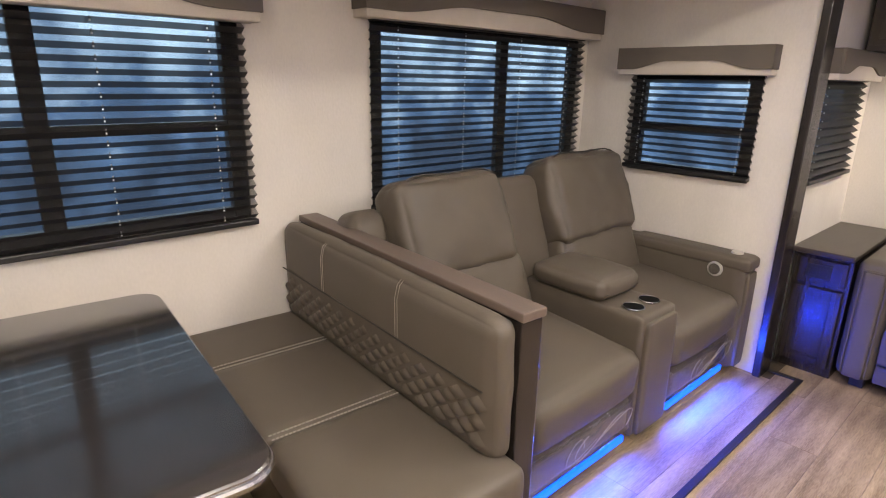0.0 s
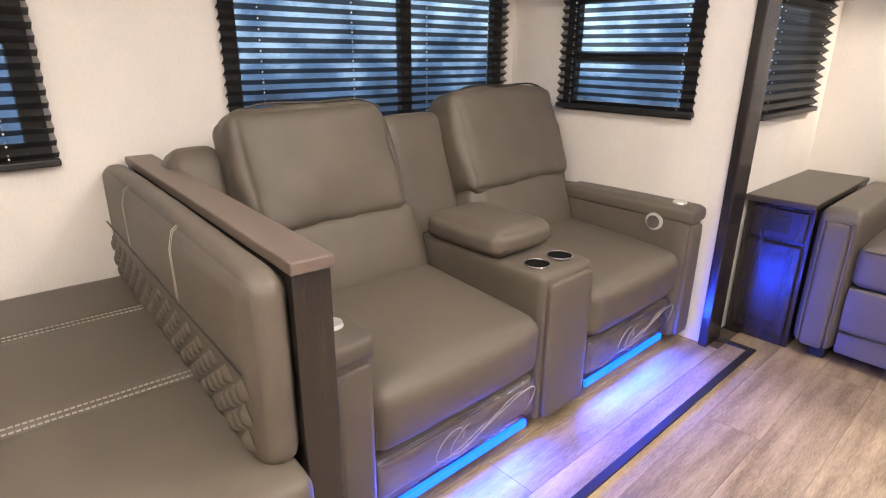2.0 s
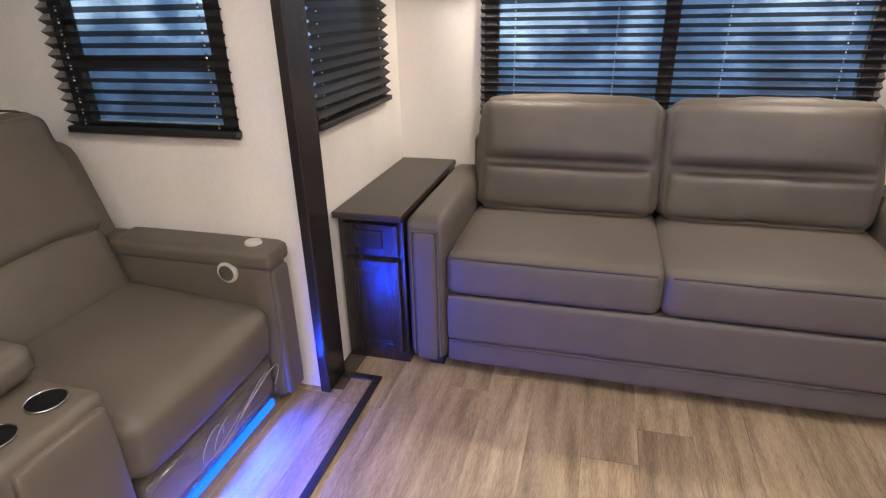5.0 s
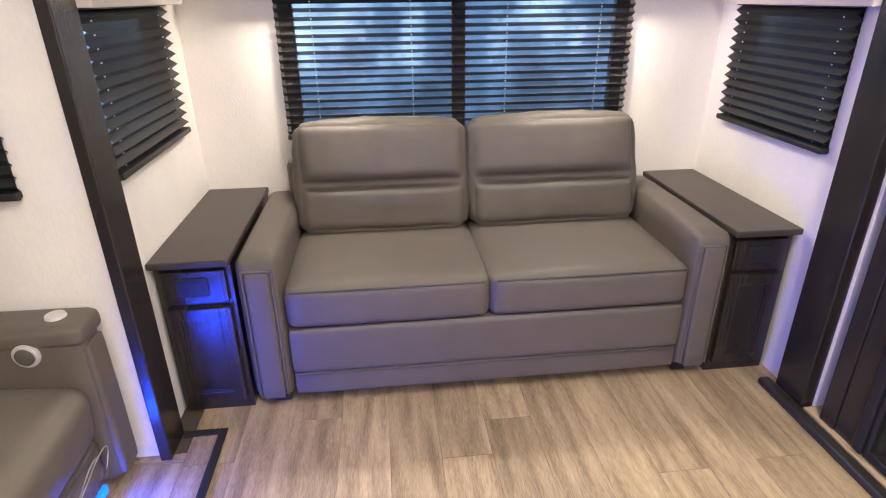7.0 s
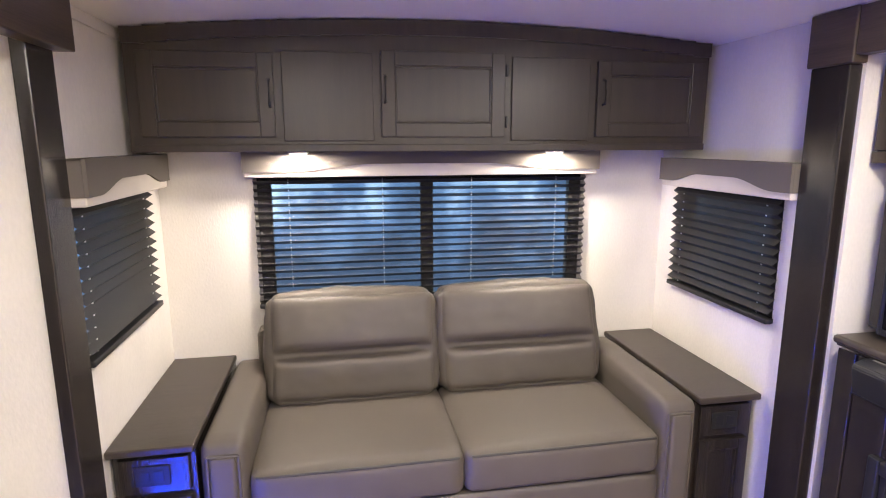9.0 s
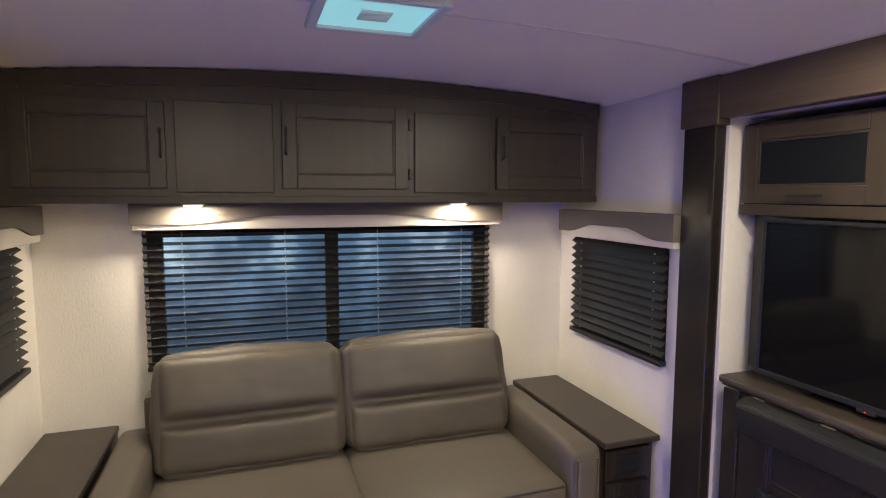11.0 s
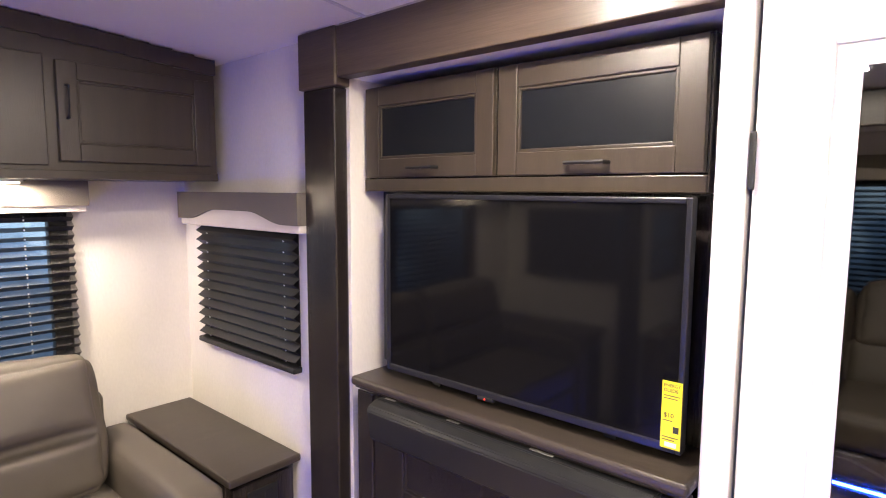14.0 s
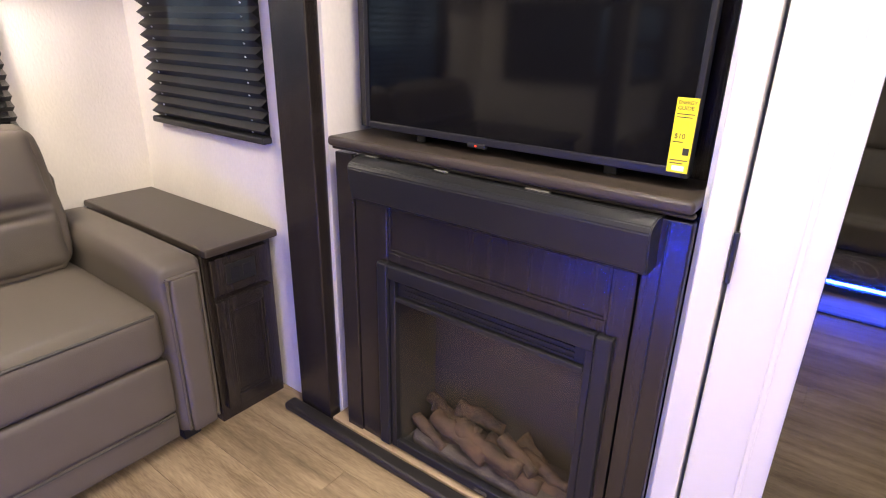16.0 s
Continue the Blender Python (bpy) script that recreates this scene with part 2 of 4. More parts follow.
def cushion(x0, x1, y0, y1, z0, z1, r=0.04, puff=0.015, n=10, wrinkle=0.0025, seed=0, crease=None):
    """A stuffed block: rounded edges, bulging faces, slight wrinkles. crease=(axis height, depth, width): a tuck across the front (-y) face."""
    b = bmesh.new()
    bmesh.ops.create_cube(b, size=2)
    bmesh.ops.subdivide_edges(b, edges=b.edges[:], cuts=n, use_grid_fill=True)
    c = Vector(((x0 + x1) / 2, (y0 + y1) / 2, (z0 + z1) / 2))
    h = Vector(((x1 - x0) / 2, (y1 - y0) / 2, (z1 - z0) / 2))
    r = min(r, 0.95 * min(h))
    for v in b.verts:
        u = v.co.copy()
        u = Vector([math.copysign(1 - (1 - abs(a)) ** 1.35, a) for a in u])
        p = Vector((u.x * h.x, u.y * h.y, u.z * h.z))
        core = Vector([max(-(hh - r), min(hh - r, q)) for q, hh in zip(p, h)])
        d = p - core
        if d.length > 1e-9:
            mx = max(abs(d.x), abs(d.y), abs(d.z))
            d = d.normalized() * mx
        q = core + d
        w = Vector(((1 - u.y ** 2) * (1 - u.z ** 2), (1 - u.x ** 2) * (1 - u.z ** 2), (1 - u.x ** 2) * (1 - u.y ** 2)))
        for k in range(3):
            if abs(v.co[k]) > 0.999:
                q[k] += math.copysign(puff * w[k] ** 0.6, u[k])
        if crease and v.co.y < -0.3:
            g = math.exp(-((q.z + c.z - crease[0]) / crease[2]) ** 2) * (1 - abs(u.x) ** 6)
            q.y += crease[1] * g
        s = noise.noise((q + Vector((seed * 3.1, seed * 1.7, 0))) * 9) + 0.5 * noise.noise((q + Vector((seed, 0, seed))) * 22)
        q += q.normalized() * s * wrinkle
        v.co = q + c
    return b


def tube(points, r=0.004, sides=6, closed=False, bm=None):
    """A thin round cord along points."""
    b = bm if bm is not None else bmesh.new()
    pts = [Vector(p) for p in points]
    rings = []
    for i, p in enumerate(pts):
        a = pts[i - 1] if (i > 0 or closed) else p
        c = pts[(i + 1) % len(pts)] if (i < len(pts) - 1 or closed) else p
        d = (c - a).normalized()
        s = d.cross(Vector((0, 0, 1)))
        s = s.normalized() if s.length > 0.01 else Vector((1, 0, 0))
        t = d.cross(s).normalized()
        rings.append([b.verts.new(p + r * (math.cos(q) * s + math.sin(q) * t)) for q in [2 * math.pi * k / sides for k in range(sides)]])
    last = len(rings) if closed else len(rings) - 1
    for i in range(last):
        A, B = rings[i], rings[(i + 1) % len(rings)]
        for k in range(sides):
            b.faces.new((A[k], A[(k + 1) % sides], B[(k + 1) % sides], B[k]))
    if not closed:
        b.faces.new(rings[0][::-1])
        b.faces.new(rings[-1])
    return b


def thing(name, m, label, category, group="", kind=""):
    e = new(name)
    e.matrix_world = m
    e.empty_display_size = 0.05
    return tagged(e, label, category, group, kind)


def structure(name, bm, material, label):
    return tagged(finish(name, bm, material), label, name.split("_")[0], kind="structure")


FACE_FRONT = pose(0, 0, 0)              # things that face -y
FACE_REAR = pose(0, 0, 0, 0, 0, -90)    # things that face -x: local x is world -y
FACE_SIDE = pose(0, 0, 0, 0, 0, 180)    # things that face +y


def wall_with_hole(name, u0, u1, z0, z1, holes, axis, at, thick, material, label):
    """An upright wall along axis, its inner face at `at`, grown by thick outwards, with rectangular holes (u0, u1, z0, z1)."""
    us = sorted({u0, u1, *[h[0] for h in holes], *[h[1] for h in holes]})
    b = bmesh.new()
    for a, c in zip(us, us[1:]):
        spans = [(z0, z1)]
        for h in holes:
            if h[0] < c - 1e-6 and h[1] > a + 1e-6:
                spans = [s for lo, hi in spans for s in ((lo, min(hi, h[2])), (max(lo, h[3]), hi)) if s[1] - s[0] > 1e-4]
        for lo, hi in spans:
            if axis == "x":
                box(a, c, min(at, at + thick), max(at, at + thick), lo, hi, 0, b)
            else:
                box(min(at, at + thick), max(at, at + thick), a, c, lo, hi, 0, b)
    bmesh.ops.remove_doubles(b, verts=b.verts, dist=1e-5)
    return structure(name, b, material, label)


# ---- the shell of the caravan ----
REAR, LEFT, RIGHT, FRONT = 3.85, 0.93, -1.46, -1.7
SL_BACK, SL_X = 2.10, 2.83
W_REAR = (-1.02, 0.52, 0.85, 1.47)
W_LEFT = (2.932, 3.61, 0.985, 1.435)
W_RIGHT = (3.03, 3.68, 0.93, 1.41)
W_DIN = (-0.47, 0.76, 0.90, 1.62)
W_SEAT = (1.31, 2.745, 0.86, 1.63)
W_SIDE = (1.12, 1.77, 0.95, 1.46)

wall_with_hole("wall_rear", -1.56, 1.03, 0, 2.2, [W_REAR], "y", REAR, 0.05, WALL, "cream linen-textured rear wall with a wide window")
wall_with_hole("wall_left", SL_X + 0.05, REAR, 0, 2.2, [W_LEFT], "x", LEFT, 0.05, WALL, "cream linen-textured side wall with a small window")
wall_with_hole("wall_right", 2.89, REAR, 0, 2.2, [W_RIGHT], "x", RIGHT, -0.05, WALL, "cream linen-textured side wall beside the sofa")
wall_with_hole("wall_right_front", FRONT, 1.66, 0, 2.2, [], "x", RIGHT, -0.05, WALL, "cream linen-textured wall behind the mirrored door")
wall_with_hole("wall_front", -1.56, 2.10, 0, 2.2, [], "y", FRONT, -0.05, WALL, "plain cream wall closing the front of the room")
wall_with_hole("wall_slide_back", FRONT, SL_X + 0.05, 0, 2.0, [W_DIN, W_SEAT], "x", SL_BACK, 0.05, WALL, "cream slide-out wall with two windows")
wall_with_hole("wall_slide_side", 0.932, SL_BACK, 0, 2.0, [W_SIDE], "y", SL_X, 0.05, WALL, "cream slide-out end wall with a small window")
structure("ceiling_slide", box(FRONT, SL_X + 0.05, 0.86, SL_BACK + 0.05, 1.94, 1.98, 0), CEIL, "cream ceiling of the seating slide-out")
structure("wall_left_header", box(FRONT, REAR, 0.92, 0.965, 1.985, 2.2, 0), WALL, "cream wall above the slide-out opening")


def arch(y):
    return 2.085 - 0.060 * ((y + 0.28) / 1.18) ** 2


def ceiling():
    b = bmesh.new()
    ys = [-1.56 + 2.56 * i / 72 for i in range(73)]
    for x0, x1 in ((FRONT - 0.1, 2.638), (2.642, REAR + 0.05)):
        rows = [[b.verts.new((x, y, arch(y) + dz)) for y in ys] for x, dz in ((x0, 0), (x1, 0), (x1, 0.05), (x0, 0.05))]
        for i in range(72):
            for k in range(4):
                A, B = rows[k], rows[(k + 1) % 4]
                b.faces.new((A[i], A[i + 1], B[i + 1], B[i]))
    o = structure("ceiling", b, CEIL, "shallow-arched pale vinyl ceiling with a seam")
    for p in o.data.polygons:
        p.use_smooth = False
    return o


ceiling()
s = bmesh.new()
ys = [RIGHT + 2.36 * i / 48 for i in range(49)]
seam = [[s.verts.new((x, y, arch(y) + dz)) for y in ys] for x, dz in ((2.634, -0.004), (2.646, -0.004), (2.646, 0.004), (2.634, 0.004))]
for i in range(48):
    for k in range(4):
        s.faces.new((seam[k][i], seam[k][i + 1], seam[(k + 1) % 4][i + 1], seam[(k + 1) % 4][i]))
structure("trim_ceiling", s, WHITE, "thin white ceiling seam strip")

# subfloor under the planks
structure("floor_base", box(FRONT - 0.05, REAR + 0.05, -1.66, SL_BACK + 0.05, -0.08, -0.012, 0), mat("subfloor", (0.06, 0.045, 0.03), 0.8), "dark subfloor under the planks")
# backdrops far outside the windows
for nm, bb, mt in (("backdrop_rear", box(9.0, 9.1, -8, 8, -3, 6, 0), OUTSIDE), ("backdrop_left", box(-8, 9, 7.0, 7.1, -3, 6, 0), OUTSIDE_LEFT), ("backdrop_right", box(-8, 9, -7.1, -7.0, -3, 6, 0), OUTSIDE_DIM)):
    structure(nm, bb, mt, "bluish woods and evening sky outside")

# posts, beams and floor strips of the two slide-outs
structure("trim_post_left", box(2.800, 2.940, 0.893, 0.931, 0, 1.99, 0.004), DARKWOODV, "dark brown wooden post at the slide-out edge")
structure("trim_beam_left", box(FRONT, 2.96, 0.845, 0.903, 1.86, 2.02, 0.004), BEAMWOOD, "brown wooden beam over the slide-out")
structure("trim_post_right", box(2.775, 2.925, -1.4625, -1.414, 0, 1.857, 0.004), DARKWOODV, "dark brown wooden post beside the television")
structure("trim_beam_right", box(0.2, 2.759, -1.4625, -1.412, 1.880, 2.024, 0.004), BEAMWOOD, "brown wooden beam over the television alcove")
structure("trim_beam_right_block", box(2.760, 2.938, -1.4635, -1.405, 1.858, 2.026, 0.005), BEAMWOOD, "brown wooden corner block of the beam")
structure("trim_beam_cap", box(0.2, 2.75, -1.4625, -1.416, 2.0245, 2.030, 0.001), VALPALE, "thin cream strip above the beam")
structure("trim_floor_left", box(-1.2, 2.94, 0.735, 0.765, -0.002, 0.006, 0.002), RUBBER, "flat black strip along the slide-out floor")
structure("trim_floor_left_end", box(2.91, 2.94, 0.767, 0.892, -0.002, 0.006, 0.002), RUBBER, "short black strip at the slide-out corner")
structure("trim_floor_right", box(1.0, 2.962, -1.412, -1.362, -0.002, 0.028, 0.01), RUBBER, "raised dark strip at the alcove floor")

# television alcove shell
structure("wall_alcove_side", box(2.765, 2.888, -1.95, -1.464, 0, 1.95, 0), WALL, "pale linen-textured side of the television alcove")
structure("wall_alcove_end", box(1.665, 1.733, -1.95, -1.463, 0, 1.95, 0), WHITE, "white end of the television alcove")
structure("ceiling_alcove", box(1.735, 2.763, -1.95, -1.464, 1.885, 1.93, 0), CEIL, "pale ceiling of the television alcove")
structure("wall_alcove_back", box(1.66, 2.88, -1.99, -1.952, 0, 1.95, 0), WALL, "plain back of the television alcove")
structure("floor_alcove", box(1.735, 2.763, -1.95, -1.4135, 0.001, 0.030, 0.003), PLANK, "oak floor board of the television alcove")


# ---- windows with pleated shades and valances ----
def window(n, m, w, z0, z1, label, mullion=False, rail=False, fw=0.06):
    """A window in local coordinates: face -y, x from 0 to w, wall face at y=0."""
    e = thing("window_%d" % n, m, label, "window", kind="structure")
    b = bmesh.new()
    for q in ((0, fw, z0, z1), (w - 0.06, w, z0, z1), (fw, w - 0.06, z0, z0 + 0.045), (fw, w - 0.06, z1 - 0.035, z1)):
        box(q[0], q[1], 0.004, 0.045, q[2], q[3], 0.003, b)
    part("window_frame", b, BLACK, e)
    if mullion:
        mc = w / 2 if mullion is True else mullion
        part("mullion", box(mc - 0.03, mc + 0.03, 0.006, 0.04, z0 + 0.035, z1 - 0.035, 0.003), BLACK, e)
    if rail:
        zz = z0 + (z1 - z0) * 0.47
        part("meeting_rail", box(0.035, w - 0.035, 0.006, 0.04, zz - 0.018, zz + 0.018, 0.003), BLACK, e)
    g = part("pane", box(0.01, w - 0.03, 0.028, 0.032, z0 + 0.03, z1 - 0.03, 0), GLASS, e)
    g.visible_shadow = False
    return e


LEAK = mat("string_hole_light", (0.85, 0.86, 0.88), 0.6, var=0.03, bump=0.0)


def shade(m, w, z0, z1, label, leak_rows=2, group="pleated shades", pitch=0.036, unlit=False):
    """A pleated shade hung before a window: zigzag cloth, bottom rail, pale light-leak dashes. The cloth can be
    darkened where no daylight comes through.
    """
    e = thing("pleated_shade", m, label, "window shade", group)
    n = int((z1 - z0 - 0.02) / pitch)
    x0, x1 = -0.012, w + 0.012
    b = bmesh.new()
    prev = None
    faces = []
    for i in range(2 * n + 1):
        z = z1 - i * pitch / 2
        y = -0.006 if i % 2 == 0 else -0.034
        row = [b.verts.new((x0 + (x1 - x0) * k / 6, y + 0.0015 * noise.noise((k, i, w)), z + 0.0012 * noise.noise((k * 2.0, i * 0.7, w * 3)))) for k in range(7)]
        if prev:
            for k in range(6):
                f = b.faces.new((prev[k], prev[k + 1], row[k + 1], row[k]))
                # every other facet is darkened, as if seen edge-on against the daylight
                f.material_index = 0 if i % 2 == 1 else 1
        prev = row
    me = bpy.data.meshes.new("cloth")
    b.to_mesh(me)
    b.free()
    me.materials.append(SHADE_DARK if unlit else SHADE_OPEN)
    me.materials.append(SHADE_DARK if unlit else SHADE_DIM)
    o = new("cloth", me)
    o.parent = e
    zb = z1 - n * pitch
    part("bottom_rail", box(x0, x1, -0.038, -0.002, zb - 0.022, zb, 0.005), BLACK, e)
    part("head_rail", box(x0, x1, -0.034, -0.002, z1, z1 + 0.02, 0.004), BLACK, e)
    # Rows of pale dashes: daylight leaking through the string holes, put in as solids
    for c in range(leak_rows):
        cx = w * (0.09 + 0.82 * c / max(1, leak_rows - 1))
        b = bmesh.new()
        for i in range(n):
            zc = z1 - (i + 0.62) * pitch
            box(cx - 0.0022, cx + 0.0022, -0.0235, -0.0195, zc - 0.008, zc + 0.008, 0, b)
        tagged(part("leak_dashes", b, LEAK, e, "pale dashes for daylight through the string holes"), kind="stuff")
    return e


def valance(m, w, z0, z1, label, depth=0.10):
    """A padded valance box with a pale arched lower band."""
    e = thing("valance", m, label, "valance", "window valances")
    h = z1 - z0
    part("board", box(0, w, -depth + 0.006, -0.001, z0, z0 + h * 0.96, 0.004), VALPALE, e, "pale cream lower band")
    b = bmesh.new()
    n = 40
    top, low = [], []
    for i in range(n + 1):
        u = i / n
        s = max(0.0, min(1.0, (0.5 - abs(u - 0.5) - 0.10) / 0.26))
        s = s * s * (3 - 2 * s)
        zl = z0 + h * (0.20 + 0.30 * s)
        x = -0.006 + (w + 0.012) * u
        top.append(x)
        low.append(zl)
    fr = [(b.verts.new((x, -depth - 0.004, z1)), b.verts.new((x, -depth - 0.004, zl))) for x, zl in zip(top, low)]
    bk = [(b.verts.new((x, -depth + 0.007, z1)), b.verts.new((x, -depth + 0.007, zl))) for x, zl in zip(top, low)]
    for i in range(n):
        b.faces.new((fr[i][0], fr[i + 1][0], fr[i + 1][1], fr[i][1]))
        b.faces.new((bk[i][0], bk[i + 1][0], bk[i + 1][1], bk[i][1]))
        b.faces.new((fr[i][0], fr[i + 1][0], bk[i + 1][0], bk[i][0]))
        b.faces.new((fr[i][1], fr[i + 1][1], bk[i + 1][1], bk[i][1]))
    for i in (0, n):
        b.faces.new((fr[i][0], fr[i][1], bk[i][1], bk[i][0]))
    zs = z0 + h * 0.20
    for xa, xb in ((-0.006, 0.004), (w - 0.004, w + 0.006)):
        box(xa, xb, -depth + 0.008, -0.001, zs, z1, 0.001, b)
    box(-0.006, w + 0.006, -depth + 0.007, -0.001, z0 + h * 0.965, z1, 0.001, b)
    part("fabric_front", b, VALANCE, e, "dark taupe fabric with a curved lower edge")
    return e


def at(face, x, y, z=0.0):
    return Matrix.Translation((x, y, z)) @ face


window(1, at(FACE_REAR, REAR, W_REAR[1]), 1.54, W_REAR[2], W_REAR[3], "wide black-framed rear window showing blue evening light", mullion=True)
shade(at(FACE_REAR, REAR, W_REAR[1]), 1.54, 0.86, 1.47, "black pleated shade lowered over the rear window", leak_rows=4, pitch=0.034)
valance(at(FACE_REAR, REAR, 0.555), 1.61, 1.472, 1.583, "long taupe valance with cream arched band under the cabinets", depth=0.11)
window(2, at(FACE_FRONT, W_LEFT[0], LEFT), 0.678, W_LEFT[2], W_LEFT[3], "small black-framed side window", fw=0.012)
shade(at(FACE_FRONT, W_LEFT[0] + 0.040, LEFT), 0.668, 0.958, 1.435, "black pleated shade lowered over the small window", leak_rows=2, pitch=0.038, unlit=True)
valance(at(FACE_FRONT, 2.945, LEFT), 0.775, 1.44, 1.575, "taupe valance with cream arched band beside the post", depth=0.08)
window(3, at(FACE_SIDE, W_RIGHT[1], RIGHT), 0.65, W_RIGHT[2], W_RIGHT[3], "small dark side window beside the sofa")
shade(at(FACE_SIDE, W_RIGHT[1], RIGHT), 0.65, 0.905, 1.41, "black pleated shade closed over the dark window", leak_rows=2, pitch=0.038, unlit=True)
valance(at(FACE_SIDE, 3.745, RIGHT), 0.812, 1.415, 1.545, "taupe valance with cream arched band above the end table", depth=0.072)
window(4, at(FACE_FRONT, W_DIN[0], SL_BACK), 1.23, W_DIN[2], W_DIN[3], "large black-framed window beside the dinette", mullion=True, rail=True)
shade(at(FACE_FRONT, W_DIN[0], SL_BACK), 1.23, 0.875, 1.62, "black pleated shade lowered beside the dinette table", leak_rows=4)
valance(at(FACE_FRONT, -0.51, SL_BACK), 1.315, 1.582, 1.735, "long taupe valance with cream arched band over the dinette", depth=0.10)
window(5, at(FACE_FRONT, W_SEAT[0], SL_BACK), 1.435, W_SEAT[2], W_SEAT[3], "wide black-framed window behind the recliners", mullion=0.82)
shade(at(FACE_FRONT, W_SEAT[0], SL_BACK), 1.435, 0.83, 1.63, "black pleated shade lowered behind the recliners", leak_rows=4)
valance(at(FACE_FRONT, 1.232, SL_BACK), 1.585, 1.635, 1.79, "long taupe valance with cream arched band behind the recliners", depth=0.10)
window(6, at(FACE_REAR, SL_X, W_SIDE[1]), 0.65, W_SIDE[2], W_SIDE[3], "small black-framed window in the slide-out end wall", rail=True)
shade(at(FACE_REAR, SL_X, W_SIDE[1]), 0.65, 0.928, 1.45, "black pleated shade lowered beside the recliner", leak_rows=2)
valance(at(FACE_REAR, SL_X, 1.838), 0.766, 1.453, 1.586, "short taupe valance with cream arched band beside the recliner", depth=0.08)


# ---- joinery helpers ----
def panel_door(e, x0, x1, z0, z1, y, wood, rail=0.05, glass=None, handle=None, name="door"):
    """A framed door on the plane y (front at y - 0.018), with a recessed panel. handle: (x, z, upright)."""
    d = part(name, box(x0, x1, y - 0.006, y - 0.001, z0, z1, 0.001), wood, e)
    for k, q in enumerate(((x0, x0 + rail, z0, z1), (x1 - rail, x1, z0, z1), (x0 + rail, x1 - rail, z0, z0 + rail), (x0 + rail, x1 - rail, z1 - rail, z1))):
        part("stile" if k < 2 else "rail", box(q[0], q[1], y - 0.020, y - 0.0062, q[2], q[3], 0.0025), wood, d)
    part("panel", box(x0 + rail - 0.004, x1 - rail + 0.004, y - 0.010, y - 0.0065, z0 + rail - 0.004, z1 - rail + 0.004, 0.001), glass or wood, d, "dark glass panel" if glass else "")
    b = bmesh.new()
    for q in ((x0 + rail, x0 + rail + 0.008, z0 + rail, z1 - rail), (x1 - rail - 0.008, x1 - rail, z0 + rail, z1 - rail), (x0 + rail + 0.008, x1 - rail - 0.008, z0 + rail, z0 + rail + 0.008), (x0 + rail + 0.008, x1 - rail - 0.008, z1 - rail - 0.008, z1 - rail)):
        box(q[0], q[1], y - 0.0155, y - 0.0062, q[2], q[3], 0.002, b)
    part("moulding", b, wood, d)
    if handle:
        hx, hz, up = handle
        pts = [(hx, y - 0.016, hz - 0.05), (hx, y - 0.042, hz - 0.046), (hx, y - 0.042, hz + 0.046), (hx, y - 0.016, hz + 0.05)]
        if not up:
            pts = [(hx - 0.05, y - 0.016, hz), (hx - 0.046, y - 0.042, hz), (hx + 0.046, y - 0.042, hz), (hx + 0.05, y - 0.016, hz)]
        part("handle", tube(pts, 0.005), BLACK, d, "slim black bar handle")
    return d


# overhead cabinet over the sofa: local x is distance from the left wall
def overhead_cabinet():
    e = thing("overhead_cabinet", at(FACE_REAR, 3.48, 0.90), "dark grey-brown wooden overhead cabinet along the rear wall", "cabinet")
    w = 2.315
    b = bmesh.new()
    n = 30
    A, B = [], []
    for i in range(n + 1):
        x = w * i / n
        zt = arch(0.90 - x) - 0.004
        A.append((b.verts.new((x, 0, 1.585)), b.verts.new((x, 0, zt))))
        B.append((b.verts.new((x, 0.366, 1.585)), b.verts.new((x, 0.366, zt))))
    for i in range(n):
        b.faces.new((A[i][0], A[i + 1][0], A[i + 1][1], A[i][1]))
        b.faces.new((B[i][0], B[i + 1][0], B[i + 1][1], B[i][1]))
        b.faces.new((A[i][0], A[i + 1][0], B[i + 1][0], B[i][0]))
        b.faces.new((A[i][1], A[i + 1][1], B[i + 1][1], B[i][1]))
    for i in (0, n):
        b.faces.new((A[i][0], A[i][1], B[i][1], B[i][0]))
    part("body", b, CABWOOD, e)
    b = bmesh.new()
    for i in range(n):
        x = w * (i + 0.5) / n
        zt = arch(0.90 - x) - 0.006
        box(x - w / n / 2, x + w / n / 2 + 0.001, -0.012, -0.001, zt - 0.055, zt, 0, b)
    part("top_moulding", b, CABWOOD, e)
    part("bottom_rail", box(0, w, -0.010, -0.001, 1.585, 1.612, 0.002), CABWOOD, e)
    L = lambda y: 0.90 - y
    panel_door(e, L(0.855), L(0.385), 1.64, 1.945, 0, CABWOOD, 0.055, handle=(L(0.40), 1.80, True))
    panel_door(e, L(-0.015), L(-0.51), 1.64, 1.965, 0, CABWOOD, 0.055, handle=(L(-0.03), 1.82, True))
    panel_door(e, L(-0.905), L(-1.385), 1.64, 1.945, 0, CABWOOD, 0.055, handle=(L(-0.93), 1.82, True))
    for a, c in ((0.355, 0.015), (-0.54, -0.875)):
        part("fixed_panel", box(L(a), L(c), -0.012, -0.001, 1.625, 1.955, 0.003), CABWOOD, e)
    for zz in (1.70, 1.90):
        part("hinge", box(L(-0.513), L(-0.523), -0.020, -0.002, zz - 0.022, zz + 0.022, 0.003), BLACK, e)


overhead_cabinet()
for py in (0.32, -0.81):
    e = thing("puck_lamp", pose(3.675, py, 1.585), "small lit round lamp under the overhead cabinet", "lamp", "cabinet lamps")
    part("ring", disc(0.043, 0.010, 28, pose(0, 0, -0.005)), SILVER, e)
    part("lens", disc(0.034, 0.004, 28, pose(0, 0, -0.012)), LAMP, e, "glowing warm lens")


